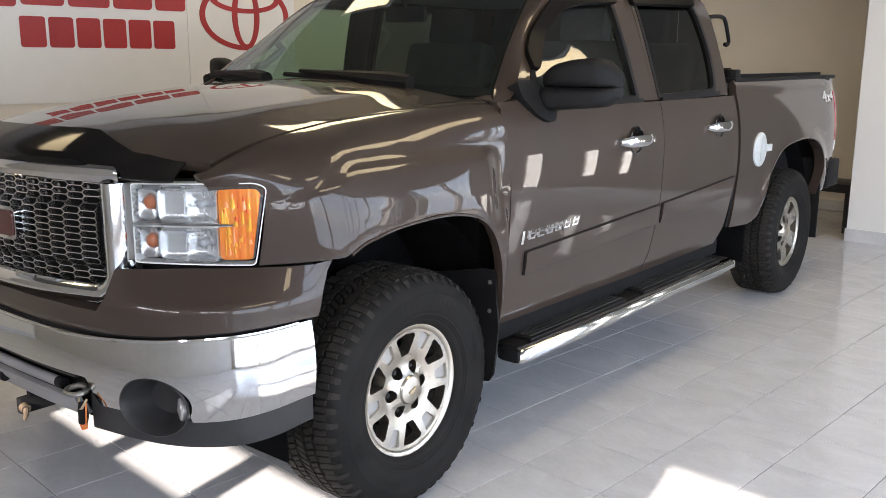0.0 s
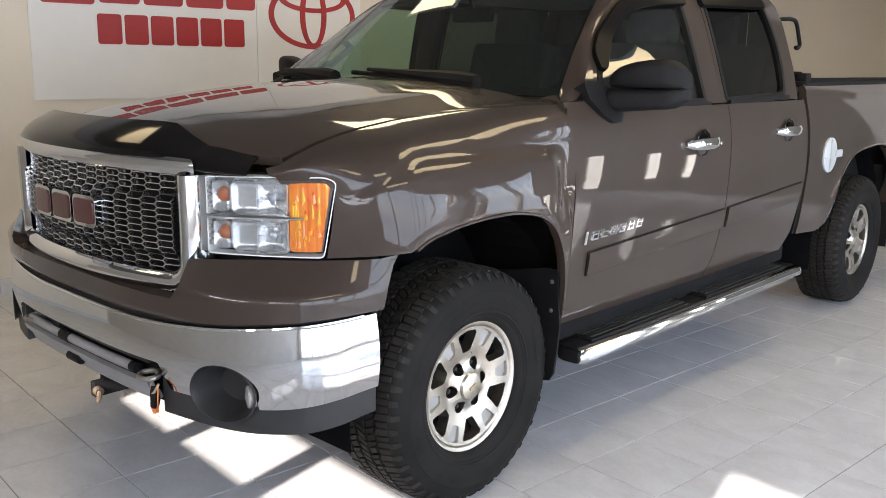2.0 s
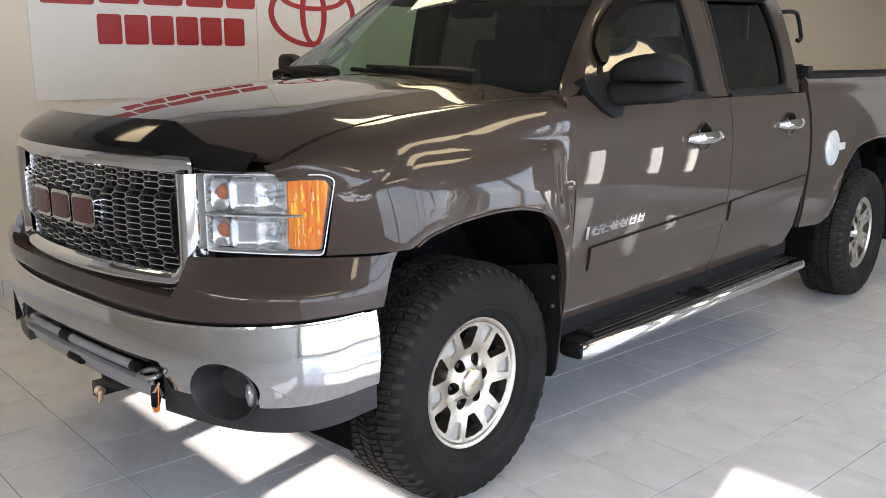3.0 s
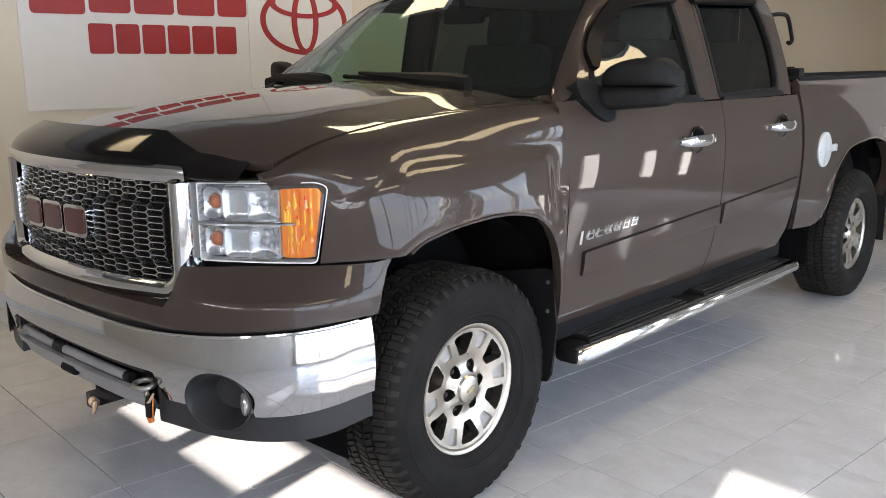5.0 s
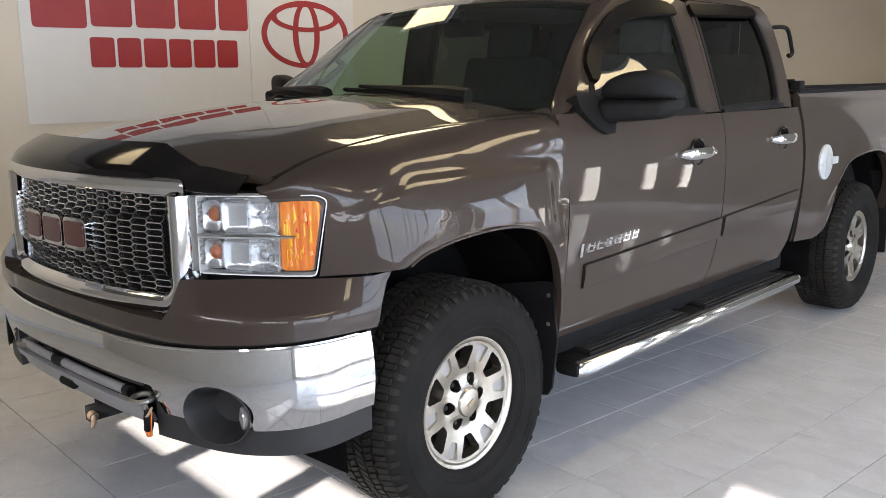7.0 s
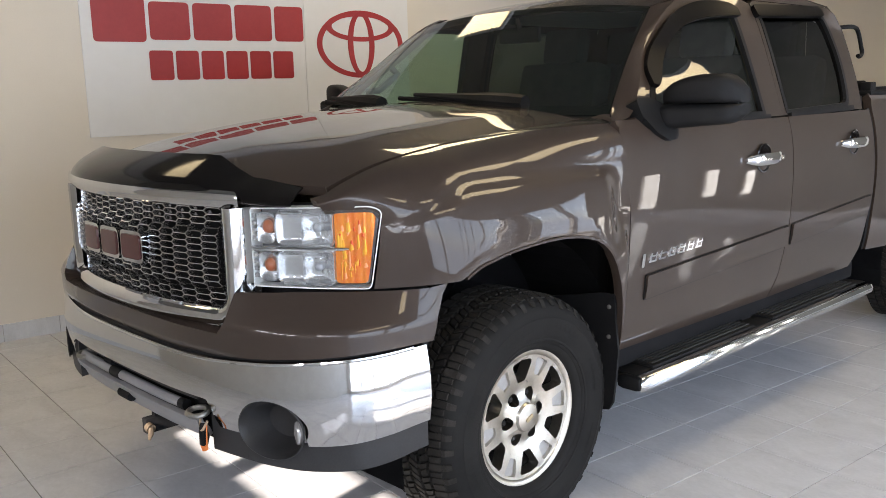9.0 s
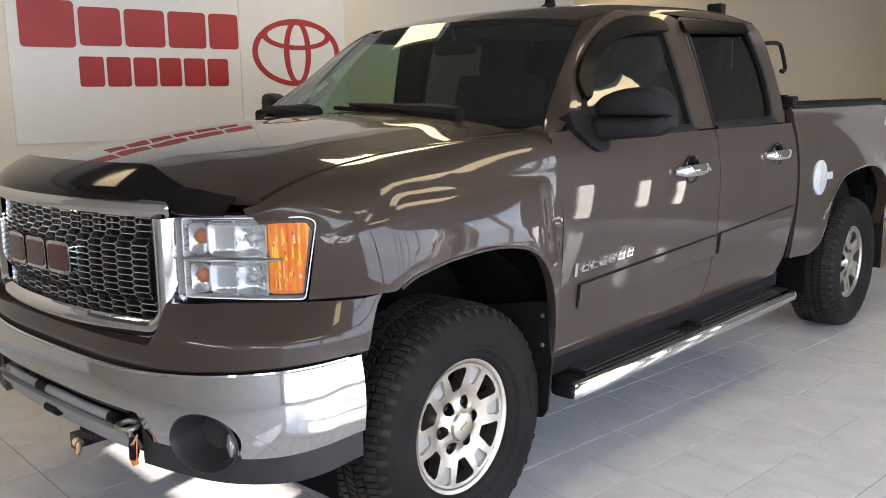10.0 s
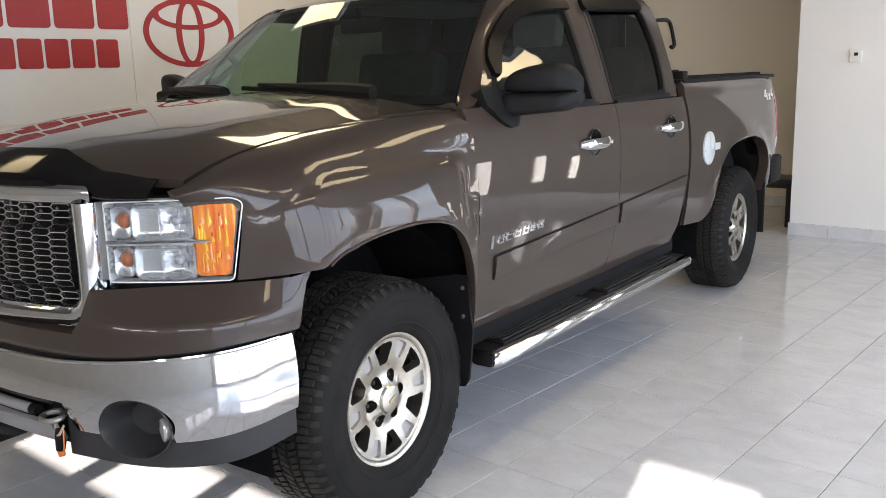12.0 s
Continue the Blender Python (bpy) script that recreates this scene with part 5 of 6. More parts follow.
# rear wing of the bed
ARCH_R = spline([(3.005, 0.59), (3.04, 0.71), (3.13, 0.875), (3.28, 0.975), (3.52, 1.008), (3.74, 1.004), (3.93, 0.955), (4.05, 0.85), (4.09, 0.72), (4.10, 0.60)], 5)
BED = [(2.626, 0.575), (2.90, 0.555), (2.965, 0.565)] + ARCH_R + [(4.13, 0.60), (4.28, 0.62), (4.42, 0.72), (4.478, 0.80), (4.510, 1.05), (4.485, 1.26), (4.45, 1.36), (4.41, 1.382), (2.626, 1.376)]
bed = new("truck_bed")
bed.parent = truck
bed["label"] = "brown cargo bed with a dark rail"
for flip in (False, True):
    sg = -1 if flip else 1
    panel("bed_side", BED, bed_side, PAINT, bed, step=0.035, depth=0.04, flip=flip)
    # no part here: a black strip drawn for the shade in the cab gap
    panel("gap_seal", [(2.598, 0.58), (2.6255, 0.58), (2.6255, 1.30), (2.598, 1.30)], lambda y, z: (bed_side(y, z)[0] - 0.010, y, z), LINER, bed, "black strip for the shade between cab and bed", step=0.05, depth=0.05, gap=0, flip=flip)
    bm, rows = bmesh.new(), []
    for y, z in ARCH_R:
        x = bed_side(y, z)[0]
        rows.append([bm.verts.new((sg * (x + dx), WB - 0.1 + (y - WB + 0.1) * (1 + dy), HUBZ + (z - HUBZ) * (1 + dy))) for dx, dy in ((0.0, 0.004), (0.0035, 0.0), (0.002, -0.012), (-0.06, -0.014))])
    for a, b in zip(rows, rows[1:]):
        for j in range(3):
            bm.faces.new((a[j], b[j], b[j + 1], a[j + 1]))
    bmesh.ops.recalc_face_normals(bm, faces=bm.faces)
    part("arch_edge", bm, PAINT, bed)
    # rail cap and inner wall
    rail = bmesh.new()
    add_box(rail, 0.775, 0.925, 2.65, 4.43, 1.362, 1.386, bevel=0.008)
    if flip:
        for v in rail.verts:
            v.co.x = -v.co.x
        bmesh.ops.reverse_faces(rail, faces=rail.faces[:])
    part("rail_cap", rail, BLACK, bed, "black plastic bed rail cap")
    part("inner_wall", boxed(*sorted((sg * 0.76, sg * 0.80)), 2.66, 4.40, 0.72, 1.378), BLACK, bed, smooth=False)
    # fuel door on the driver's side only
    if not flip:
        fx = bed_side(2.885, 1.00)[0]
        fd = bmesh.new()
        MF = Matrix(((0, 0, 1, fx + 0.001), (1, 0, 0, 2.912), (0, 1, 0, 0.988), (0, 0, 0, 1)))
        add_lathe(fd, [(0.096, -0.006), (0.096, 0.006), (0.090, 0.009), (0.0001, 0.011)], 40, MF)
        fuel = part("fuel_door", fd, FUELCAP, bed, "round silver fuel door")
        part("latch", boxed(fx + 0.008, fx + 0.026, 2.972, 3.047, 0.973, 1.013, bevel=0.006), FUELCAP, fuel)
        part("rib", boxed(fx + 0.010, fx + 0.016, 2.897, 2.907, 0.90, 1.076), FUELCAP, fuel)
        part("rib", boxed(fx + 0.010, fx + 0.016, 2.827, 2.977, 0.973, 0.981), FUELCAP, fuel)
    panel("tail_light", [(4.435, 0.94), (4.505, 0.945), (4.512, 1.05), (4.487, 1.275), (4.40, 1.275), (4.425, 1.10)], lambda y, z: tuple(np.add(bed_side(y, z), (0.003, 0, 0))), REDLENS, bed, "red tail light wrapping the corner", step=0.04, depth=0.03, gap=0, flip=flip)
    panel("reverse_lens", [(4.437, 0.87), (4.497, 0.872), (4.505, 0.94), (4.437, 0.935)], lambda y, z: tuple(np.add(bed_side(y, z), (0.003, 0, 0))), WHITEPLASTIC, bed, step=0.04, depth=0.03, gap=0, flip=flip)
part("bed_floor", boxed(-0.80, 0.80, 2.66, 4.40, 0.70, 0.74), BLACK, bed, smooth=False)
# bed front coloured black for the shade in the gap to the cab
part("bed_front", boxed(-0.90, 0.90, 2.655, 2.69, 0.60, 1.375), BLACK, bed, smooth=False)
part("tailgate", boxed(-0.86, 0.86, 4.40, 4.48, 0.72, 1.378, bevel=0.02), PAINT, bed)
part("cover_roll", tube([(-0.86, 2.72, 1.408), (0.86, 2.72, 1.408)], 0.030, 14), BLACK, bed, "rolled black bed cover")
part("clamp", boxed(0.86, 0.915, 2.665, 2.735, 1.38, 1.43, bevel=0.008), BLACK, bed)
part("cover_rail", boxed(0.80, 0.84, 2.75, 4.38, 1.386, 1.402), BLACK, bed, smooth=False)
# 4x4 lettering
fc = bpy.data.curves.new("lettering", "FONT")
fc.body, fc.size, fc.extrude, fc.align_x, fc.space_character = "4x4", 0.105, 0.002, "CENTER", 1.05
tmp = new("lettering_tmp", fc)
bpy.context.view_layer.update()
fm = bpy.data.meshes.new_from_object(tmp.evaluated_get(bpy.context.evaluated_depsgraph_get()))
bpy.data.objects.remove(tmp)
for v in fm.vertices:
    y, z, d = 4.215 + v.co.x * 1.75, 1.212 + v.co.y, v.co.z
    v.co = (bed_side(y, z)[0] + 0.003 + d, y, z)
fm.materials.clear()
fm.materials.append(WHITEPAINT)
let = new("lettering", fm)
let.parent = bed
let["label"] = "small pale grey 4x4 decal"

# rear bumper
rb = bmesh.new()
add_box(rb, -0.93, 0.93, 4.46, 4.70, 0.60, 0.80, bevel=0.03)
rear_bumper = part("rear_bumper", rb, CHROME, truck, "chrome rear bumper with black ends")
for sg in (1, -1):
    part("bumper_end", boxed(*sorted((sg * 0.90, sg * 0.965)), 4.33, 4.60, 0.61, 0.805, bevel=0.025), BLACK, rear_bumper)

# -- cab shell --
cab = new("cab")
cab.parent = truck
cab["label"] = "brown cab with a raked green windshield"


roof_c = table([1.03, 1.12, 1.20, 1.45, 1.70, 2.00, 2.30, 2.55], [1.788, 1.813, 1.832, 1.868, 1.884, 1.888, 1.878, 1.842])


def roof_top(x, y):
    return (x, y, roof_c(y - 0.035 * (x / 0.66) ** 2 * smooth01(1.4, 1.1, y)) - 0.045 * (abs(x) / 0.72) ** 2.6)


ROOF = [(x, 1.030 + 0.035 * (x / 0.66) ** 2) for x in np.linspace(-0.66, 0.66, 15)] + [(0.690, 1.20), (0.722, 1.45), (0.730, 2.0), (0.715, 2.49)] + [(x, 2.550) for x in np.linspace(0.66, -0.66, 9)] + [(-0.715, 2.49), (-0.730, 2.0), (-0.722, 1.45), (-0.690, 1.20)]
panel("roof", ROOF, roof_top, PAINT, cab, step=0.06, depth=0.03, gap=0)


def screen(x, v):
    """The windshield: v = 0 at the cowl, 1 at the roof."""
    a = abs(x)
    y0, z0 = 0.435 + 0.105 * (a / 0.85) ** 2.2, 1.352 - 0.010 * a
    y1 = 1.030 + 0.035 * (a / 0.66) ** 2
    z1 = roof_top(x, y1)[2] + 0.002
    b = math.sin(math.pi * v)
    return (x * (1.0 - 0.0 * v), y0 + (y1 - y0) * v - 0.010 * b, z0 + (z1 - z0) * v + 0.012 * b)


def ws_edge(v):
    return 0.848 - 0.186 * v


VS = np.linspace(0, 1, 13)
WS = [(x, 0.0) for x in np.linspace(-0.848, 0.848, 25)] + [(ws_edge(v), v) for v in VS[1:]] + [(x, 1.0) for x in np.linspace(0.66, -0.66, 21)] + [(-ws_edge(v), v) for v in VS[::-1][:-1]]
g = panel("windshield", WS, screen, WINDSHIELD, cab, "green tinted windshield", step=0.07, depth=0.006, gap=0.004)
g.visible_shadow = False
# black band round the screen
for sg in (1, -1):
    o = [(sg * (ws_edge(v) - 0.022), v) for v in VS] + [(sg * (ws_edge(v) + 0.004), v) for v in VS[::-1]]
    panel("screen_band", o, lambda x, v: tuple(np.subtract(screen(x, v), (0, -0.006, 0.006))), BLACK, cab, step=0.08, depth=0.006, gap=0)
panel("screen_band", [(x, 0.955) for x in np.linspace(-0.66, 0.66, 13)] + [(x, 1.0) for x in np.linspace(0.66, -0.66, 13)], lambda x, v: tuple(np.subtract(screen(x, v), (0, -0.006, 0.006))), BLACK, cab, step=0.08, depth=0.006, gap=0)
panel("screen_band", [(x, 0.0) for x in np.linspace(-0.83, 0.83, 13)] + [(x, 0.085) for x in np.linspace(0.82, -0.82, 13)], lambda x, v: tuple(np.subtract(screen(x, v), (0, -0.006, 0.006))), BLACK, cab, step=0.08, depth=0.006, gap=0)
# cowl between hood and screen
panel("cowl", [(x, 0.0) for x in np.linspace(-0.80, 0.80, 15)] + [(x, 1.0) for x in np.linspace(0.80, -0.80, 15)], lambda x, v: (x, 0.385 + 0.09 * (x / 0.8) ** 2 + v * (0.075 + 0.01 * abs(x)), 1.322 + 0.020 * v - 0.015 * abs(x)), BLACK, cab, "black plastic cowl", step=0.08, depth=0.02, gap=0)

# pillars and rails, between the screen edge, the roof and the door frames
def ribbon(name, a, b, n_across, parent, flip, bulge=0.012, material=None, label=""):
    """A smooth band of surface between two runs of points, bulged outwards."""
    bm, rows = bmesh.new(), []
    for p, q in zip(a, b):
        p, q = np.array(p), np.array(q)
        row = []
        for j in range(n_across + 1):
            u = j / n_across
            c = p + (q - p) * u
            k = math.sin(math.pi * u) * bulge
            c = c + np.array([k, -0.3 * k, k * 0.8])
            row.append(bm.verts.new(((-c[0] if flip else c[0]), c[1], c[2])))
        rows.append(row)
    for r, s in zip(rows, rows[1:]):
        for j in range(n_across):
            bm.faces.new((r[j], r[j + 1], s[j + 1], s[j]))
    bmesh.ops.recalc_face_normals(bm, faces=bm.faces)
    mid = bm.faces[len(bm.faces) // 2] if hasattr(bm.faces, "ensure_lookup_table") and not bm.faces.ensure_lookup_table() else None
    out = Vector((-1 if flip else 1, 0, 0.4))
    if mid.normal.dot(out) < 0:
        bmesh.ops.reverse_faces(bm, faces=bm.faces[:])
    return part(name, bm, material or PAINT, parent, label)


TRIMGREY = simple("grey_pillar_trim", (0.20, 0.20, 0.19), (0.27, 0.27, 0.255), 9, 0.6, 0.8)
for flip in (False, True):
    vs = np.linspace(0.02, 1.0, 25)
    inner = [screen(ws_edge(v), v) for v in vs]
    # matching places along the front door frame
    ang = spline([(0.452, 1.330), (0.560, 1.340), (0.652, 1.42), (0.829, 1.553), (1.031, 1.714), (1.195, 1.792), (1.28, 1.800)], 8)
    idx = np.linspace(0, len(ang) - 1, 25)
    outer = [(door_upper(*ang[int(round(i))])[0] + 0.002, *ang[int(round(i))]) for i in idx]
    ribbon("a_pillar", inner, outer, 6, cab, flip, 0.003)
    sill = [(door_upper(y, z)[0] - 0.035, y, z) for y, z in spline([(0.70, 1.33), (0.760, 1.40), (0.815, 1.48), (1.020, 1.638), (1.150, 1.722), (1.225, 1.738)], 5)]
    shade = [(x - 0.020, y + 0.016, z - 0.012) for x, y, z in inner]
    ribbon("pillar_trim", [shade[int(i)] for i in np.linspace(0, 24, 20)], [sill[int(i)] for i in np.linspace(0, len(sill) - 1, 20)], 3, cab, flip, 0.004, TRIMGREY, "pale grey inner pillar trim")
    ys = np.linspace(1.065, 2.54, 25)
    r_in = [roof_top(float(np.interp(y, [1.065, 1.20, 1.45, 2.0, 2.5], [0.650, 0.682, 0.712, 0.722, 0.700])), y) for y in ys]
    r_out = [(up_x(y, 1.798), y, 1.798) for y in np.linspace(1.28, 2.47, 25)]
    ribbon("roof_rail", r_in, r_out, 5, cab, flip, 0.010)
    # cowl corner between fender, hood and pillar
    us = np.linspace(0, 1, 9)
    ca = [wing(0.450 + 0.072 * u, 1.26 + 0.19 * u) for u in us]
    cb_ = [(0.946 + (0.848 - 0.946) * u, 0.452 + (0.538 - 0.452) * u, 1.312 + (1.350 - 1.312) * u) for u in us]
    ribbon("cowl_corner", ca, cb_, 5, cab, flip, 0.006)
    # rear corner of the cab
    zz = np.linspace(WAIST, 1.80, 16)
    c_out = [(side_up(z), float(np.interp(z, [1.30, 1.45, 1.68, 1.765, 1.80], [2.540, 2.556, 2.535, 2.512, 2.47])), z) for z in zz]
    c_in = [(side_up(z) - 0.06, float(np.interp(z, [1.30, 1.45, 1.70, 1.80], [2.61, 2.612, 2.590, 2.555])), z) for z in zz]
    ribbon("rear_corner", c_out, c_in, 4, cab, flip, 0.008)
# black instead of body paint, for the shade between cab and bed
part("cab_back", boxed(-0.90, 0.90, 2.575, 2.60, 0.55, 1.36), BLACK, cab, smooth=False)
cb = bmesh.new()
for x0, x1, z0, z1 in ((-0.62, 0.62, 1.74, 1.82), (-0.62, 0.62, 1.36, 1.42)):
    add_box(cb, x0, x1, 2.555, 2.585, z0, z1)
for sg in (1, -1):
    prism([(sg * 0.62, 1.36), (sg * 0.84, 1.36), (sg * 0.70, 1.78), (sg * 0.64, 1.82), (sg * 0.62, 1.82)], 0.03, Matrix(((1, 0, 0, 0), (0, 0, -1, 2.585), (0, 1, 0, 0), (0, 0, 0, 1))), bm=cb)
bmesh.ops.recalc_face_normals(cb, faces=cb.faces)
part("rear_frame", cb, PAINT, cab, smooth=False)
rg = part("rear_glass", boxed(-0.62, 0.62, 2.54, 2.546, 1.42, 1.74), PRIVACY, cab, "dark rear window", smooth=False)
rg.visible_shadow = False
part("cab_floor", boxed(-0.90, 0.90, 0.50, 2.58, 0.50, 0.54), BLACK, cab, smooth=False)
part("firewall", boxed(-0.86, 0.86, 0.46, 0.52, 0.50, 1.30), BLACK, cab, smooth=False)
part("headliner", boxed(-0.62, 0.62, 1.22, 2.48, 1.780, 1.790), TRIMGREY, cab, "pale grey headliner", smooth=False)
# antenna fin, marker lamp, third brake lamp
fin = bmesh.new()
prism([(-0.04, 0), (0.115, 0), (0.095, 0.020), (0.060, 0.034), (0.042, 0.100), (0.026, 0.100), (0.010, 0.036), (-0.03, 0.020)], 0.030, Matrix(((0, 0, 1, 0.010), (1, 0, 0, 1.69), (0, 1, 0, roof_top(0, 1.70)[2] - 0.012), (0, 0, 0, 1))), bm=fin)
bmesh.ops.recalc_face_normals(fin, faces=fin.faces)
part("antenna", fin, BLACK, cab, "black shark-fin antenna", smooth=False)
part("roof_lamp", boxed(0.53, 0.61, 2.42, 2.48, 1.820, 1.912, bevel=0.008), BLACK, cab, "small black roof lamp")
# headache bar behind the cab
for sg in (1, -1):
    part("rear_rack", tube(spline([(sg * 0.735, 2.590, 1.700), (sg * 0.772, 2.65, 1.709), (sg * 0.775, 2.76, 1.711), (sg * 0.775, 2.815, 1.690), (sg * 0.775, 2.868, 1.612), (sg * 0.775, 2.882, 1.580), (sg * 0.775, 2.855, 1.562), (sg * 0.775, 2.83, 1.566)], 5), 0.011, 10), BLACK, truck, "black tube bracket behind the cab")

# wipers
for x0, x1 in ((0.52, -0.10), (-0.28, -0.80)):
    pts = []
    for u in np.linspace(0, 1, 9):
        x = x0 + (x1 - x0) * u
        p = np.array(screen(x, 0.02 + 0.07 * u)) + np.array([0, -0.014, 0.034])
        pts.append(tuple(p))
    wp = part("wiper", tube(pts, [0.030, 0.034, 0.032, 0.027, 0.022, 0.017, 0.013, 0.010, 0.008], 8), BLACK, truck, "black wiper arm and blade")
    part("blade", tube([tuple(np.array(screen(x0 - 0.05 + (x1 - x0) * u, 0.035 + 0.065 * u)) + np.array([0, -0.006, 0.012])) for u in np.linspace(0.1, 1.12, 8)], 0.010, 6), BLACK, wp)

# -- inside the cab --
dash = bmesh.new()
add_box(dash, -0.84, 0.84, 0.62, 0.98, 1.06, 1.30, bevel=0.05)
part("dashboard", dash, BLACK, cab, "charcoal dashboard")
for sx in (-0.42, 0.42):
    part("dash_pod", boxed(sx - 0.16, sx + 0.16, 0.80, 1.02, 1.24, 1.335, bevel=0.035), BLACK, cab)
sw = bmesh.new()
MW = pose(0.42, 1.12, 1.20, 65, 0, 0)
add_tube(sw, [MW @ Vector((0.185 * math.cos(a), 0.185 * math.sin(a), 0)) for a in np.linspace(0, 2 * math.pi, 33)], 0.015, 8, caps=False)
add_tube(sw, [MW @ Vector((-0.18, 0, 0)), MW @ Vector((0.18, 0, 0))], 0.018, 8)
part("steering_wheel", sw, BLACK, cab)


def seat(x0, x1, y, back_y, head):
    s = new("seat")
    s.parent = cab
    s["label"] = "charcoal cloth seat"
    part("cushion", boxed(x0, x1, y, y + 0.52, 0.86, 1.02, bevel=0.05), FABRIC, s)
    part("backrest", boxed(x0, x1, 0, 0.15, 0, 0.62, pose(0, back_y, 0.98, -14, 0, 0), bevel=0.05), FABRIC, s)
    for hx in head:
        part("headrest", boxed(hx - 0.13, hx + 0.13, 0.0, 0.11, 0.60, 0.80, pose(0, back_y + 0.02, 0.98, -12, 0, 0), bevel=0.045), FABRIC, s)


seat(0.17, 0.72, 1.18, 1.66, [0.445])
seat(-0.72, -0.17, 1.18, 1.70, [-0.445])
seat(-0.74, 0.74, 1.98, 2.30, [-0.45, 0.45])
part("console", boxed(-0.15, 0.15, 1.05, 1.70, 0.75, 1.06, bevel=0.03), BLACK, cab)
mirr = bmesh.new()
add_box(mirr, -0.12, 0.12, 1.015, 1.045, 1.64, 1.71, bevel=0.02)
add_tube(mirr, [(0, 1.03, 1.70), (0, 1.01, 1.755)], 0.012, 8)
part("rear_view_mirror", mirr, BLACK, cab)
# grab handle on the far pillar
gh = [tuple(np.array(screen(-ws_edge(v) + 0.06, v)) + np.array([0.0, 0.05, -0.03])) for v in np.linspace(0.30, 0.55, 8)]
gh = [gh[0]] + [tuple(np.array(p) + np.array([0.045, 0.02, -0.012])) for p in gh[1:-1]] + [gh[-1]]
part("grab_handle", tube(gh, 0.016, 8), SILVER, cab, "grey grab handle on the pillar")

# -- under the body --
under = new("chassis")
under.parent = truck
under["label"] = "dark steel frame and floor under the truck"
part("underbody", boxed(-0.80, 0.80, -0.55, 4.40, 0.56, 0.64), LINER, under, smooth=False)
for sx in (-0.42, 0.42):
    part("frame_rail", boxed(sx - 0.045, sx + 0.045, -0.75, 4.45, 0.42, 0.56), DARKSTEEL, under, smooth=False)
part("front_axle", tube([(-0.80, 0, HUBZ), (0.80, 0, HUBZ)], 0.045, 12), DARKSTEEL, under)
part("rear_axle", tube([(-0.80, WB, HUBZ), (0.80, WB, HUBZ)], 0.06, 12), DARKSTEEL, under)
for flip in (False, True):
    sg = -1 if flip else 1
    # rocker under the doors
    rk = boxed(*sorted((sg * 0.84, sg * 0.925)), 0.50, 2.55, 0.44, 0.53, bevel=0.02)
    part("rocker", rk, LINER, under)
    # wheel wells
    for yc, y0, y1, top in ((0.0, -0.50, 0.50, 1.03), (WB - 0.1, -0.52, 0.52, 1.06)):
        wb, rows = bmesh.new(), []
        for a in np.linspace(-0.15, math.pi + 0.15, 24):
            rx, rz = 0.515, top - HUBZ - 0.035
            if yc:
                rx = 0.565
            rows.append([wb.verts.new((sg * x, yc - rx * math.cos(a), HUBZ + rz * max(-0.3, math.sin(a)))) for x in (0.55, 0.905)])
        for r, s in zip(rows, rows[1:]):
            wb.faces.new((r[0], r[1], s[1], s[0]))
        side_ring = [r[0] for r in rows]
        wb.faces.new(side_ring)
        bmesh.ops.solidify(wb, geom=wb.faces[:], thickness=0.004)
        part("wheel_liner", wb, LINER, under, "black wheel housing liner", smooth=False)
    # mud flaps
    mf = bmesh.new()
    edge_out = [(0.946, 0.330), (0.976, 0.336), (0.994, 0.365), (1.006, 0.46), (1.014, 0.55), (1.008, 0.60), (1.001, 0.66), (1.000, 0.72), (0.996, 0.752)]
    prism([(0.700, 0.315)] + edge_out + [(0.955, 0.752), (0.70, 0.70)], 0.010, Matrix(((sg, 0, 0, 0), (0, 0, 1, 0.374), (0, 1, 0, 0), (0, 0, 0, 1))), bm=mf)
    bmesh.ops.recalc_face_normals(mf, faces=mf.faces)
    flap = part("mud_flap", mf, BLACK, truck, "black mud flap", smooth=False)
    for bz in (0.705, 0.60):
        sc = bmesh.new()
        add_lathe(sc, [(0.008, 0), (0.008, 0.004), (0.0001, 0.006)], 12, pose(sg * 0.975, 0.375, bz, 90, 0, 0))
        bmesh.ops.recalc_face_normals(sc, faces=sc.faces)
        part("screw", sc, STEEL, flap)
    mr = boxed(*sorted((sg * 0.71, sg * 0.985)), 4.10, 4.115, 0.30, 0.84, bevel=0.004)
    part("mud_flap", mr, BLACK, truck, "black mud flap", smooth=False)

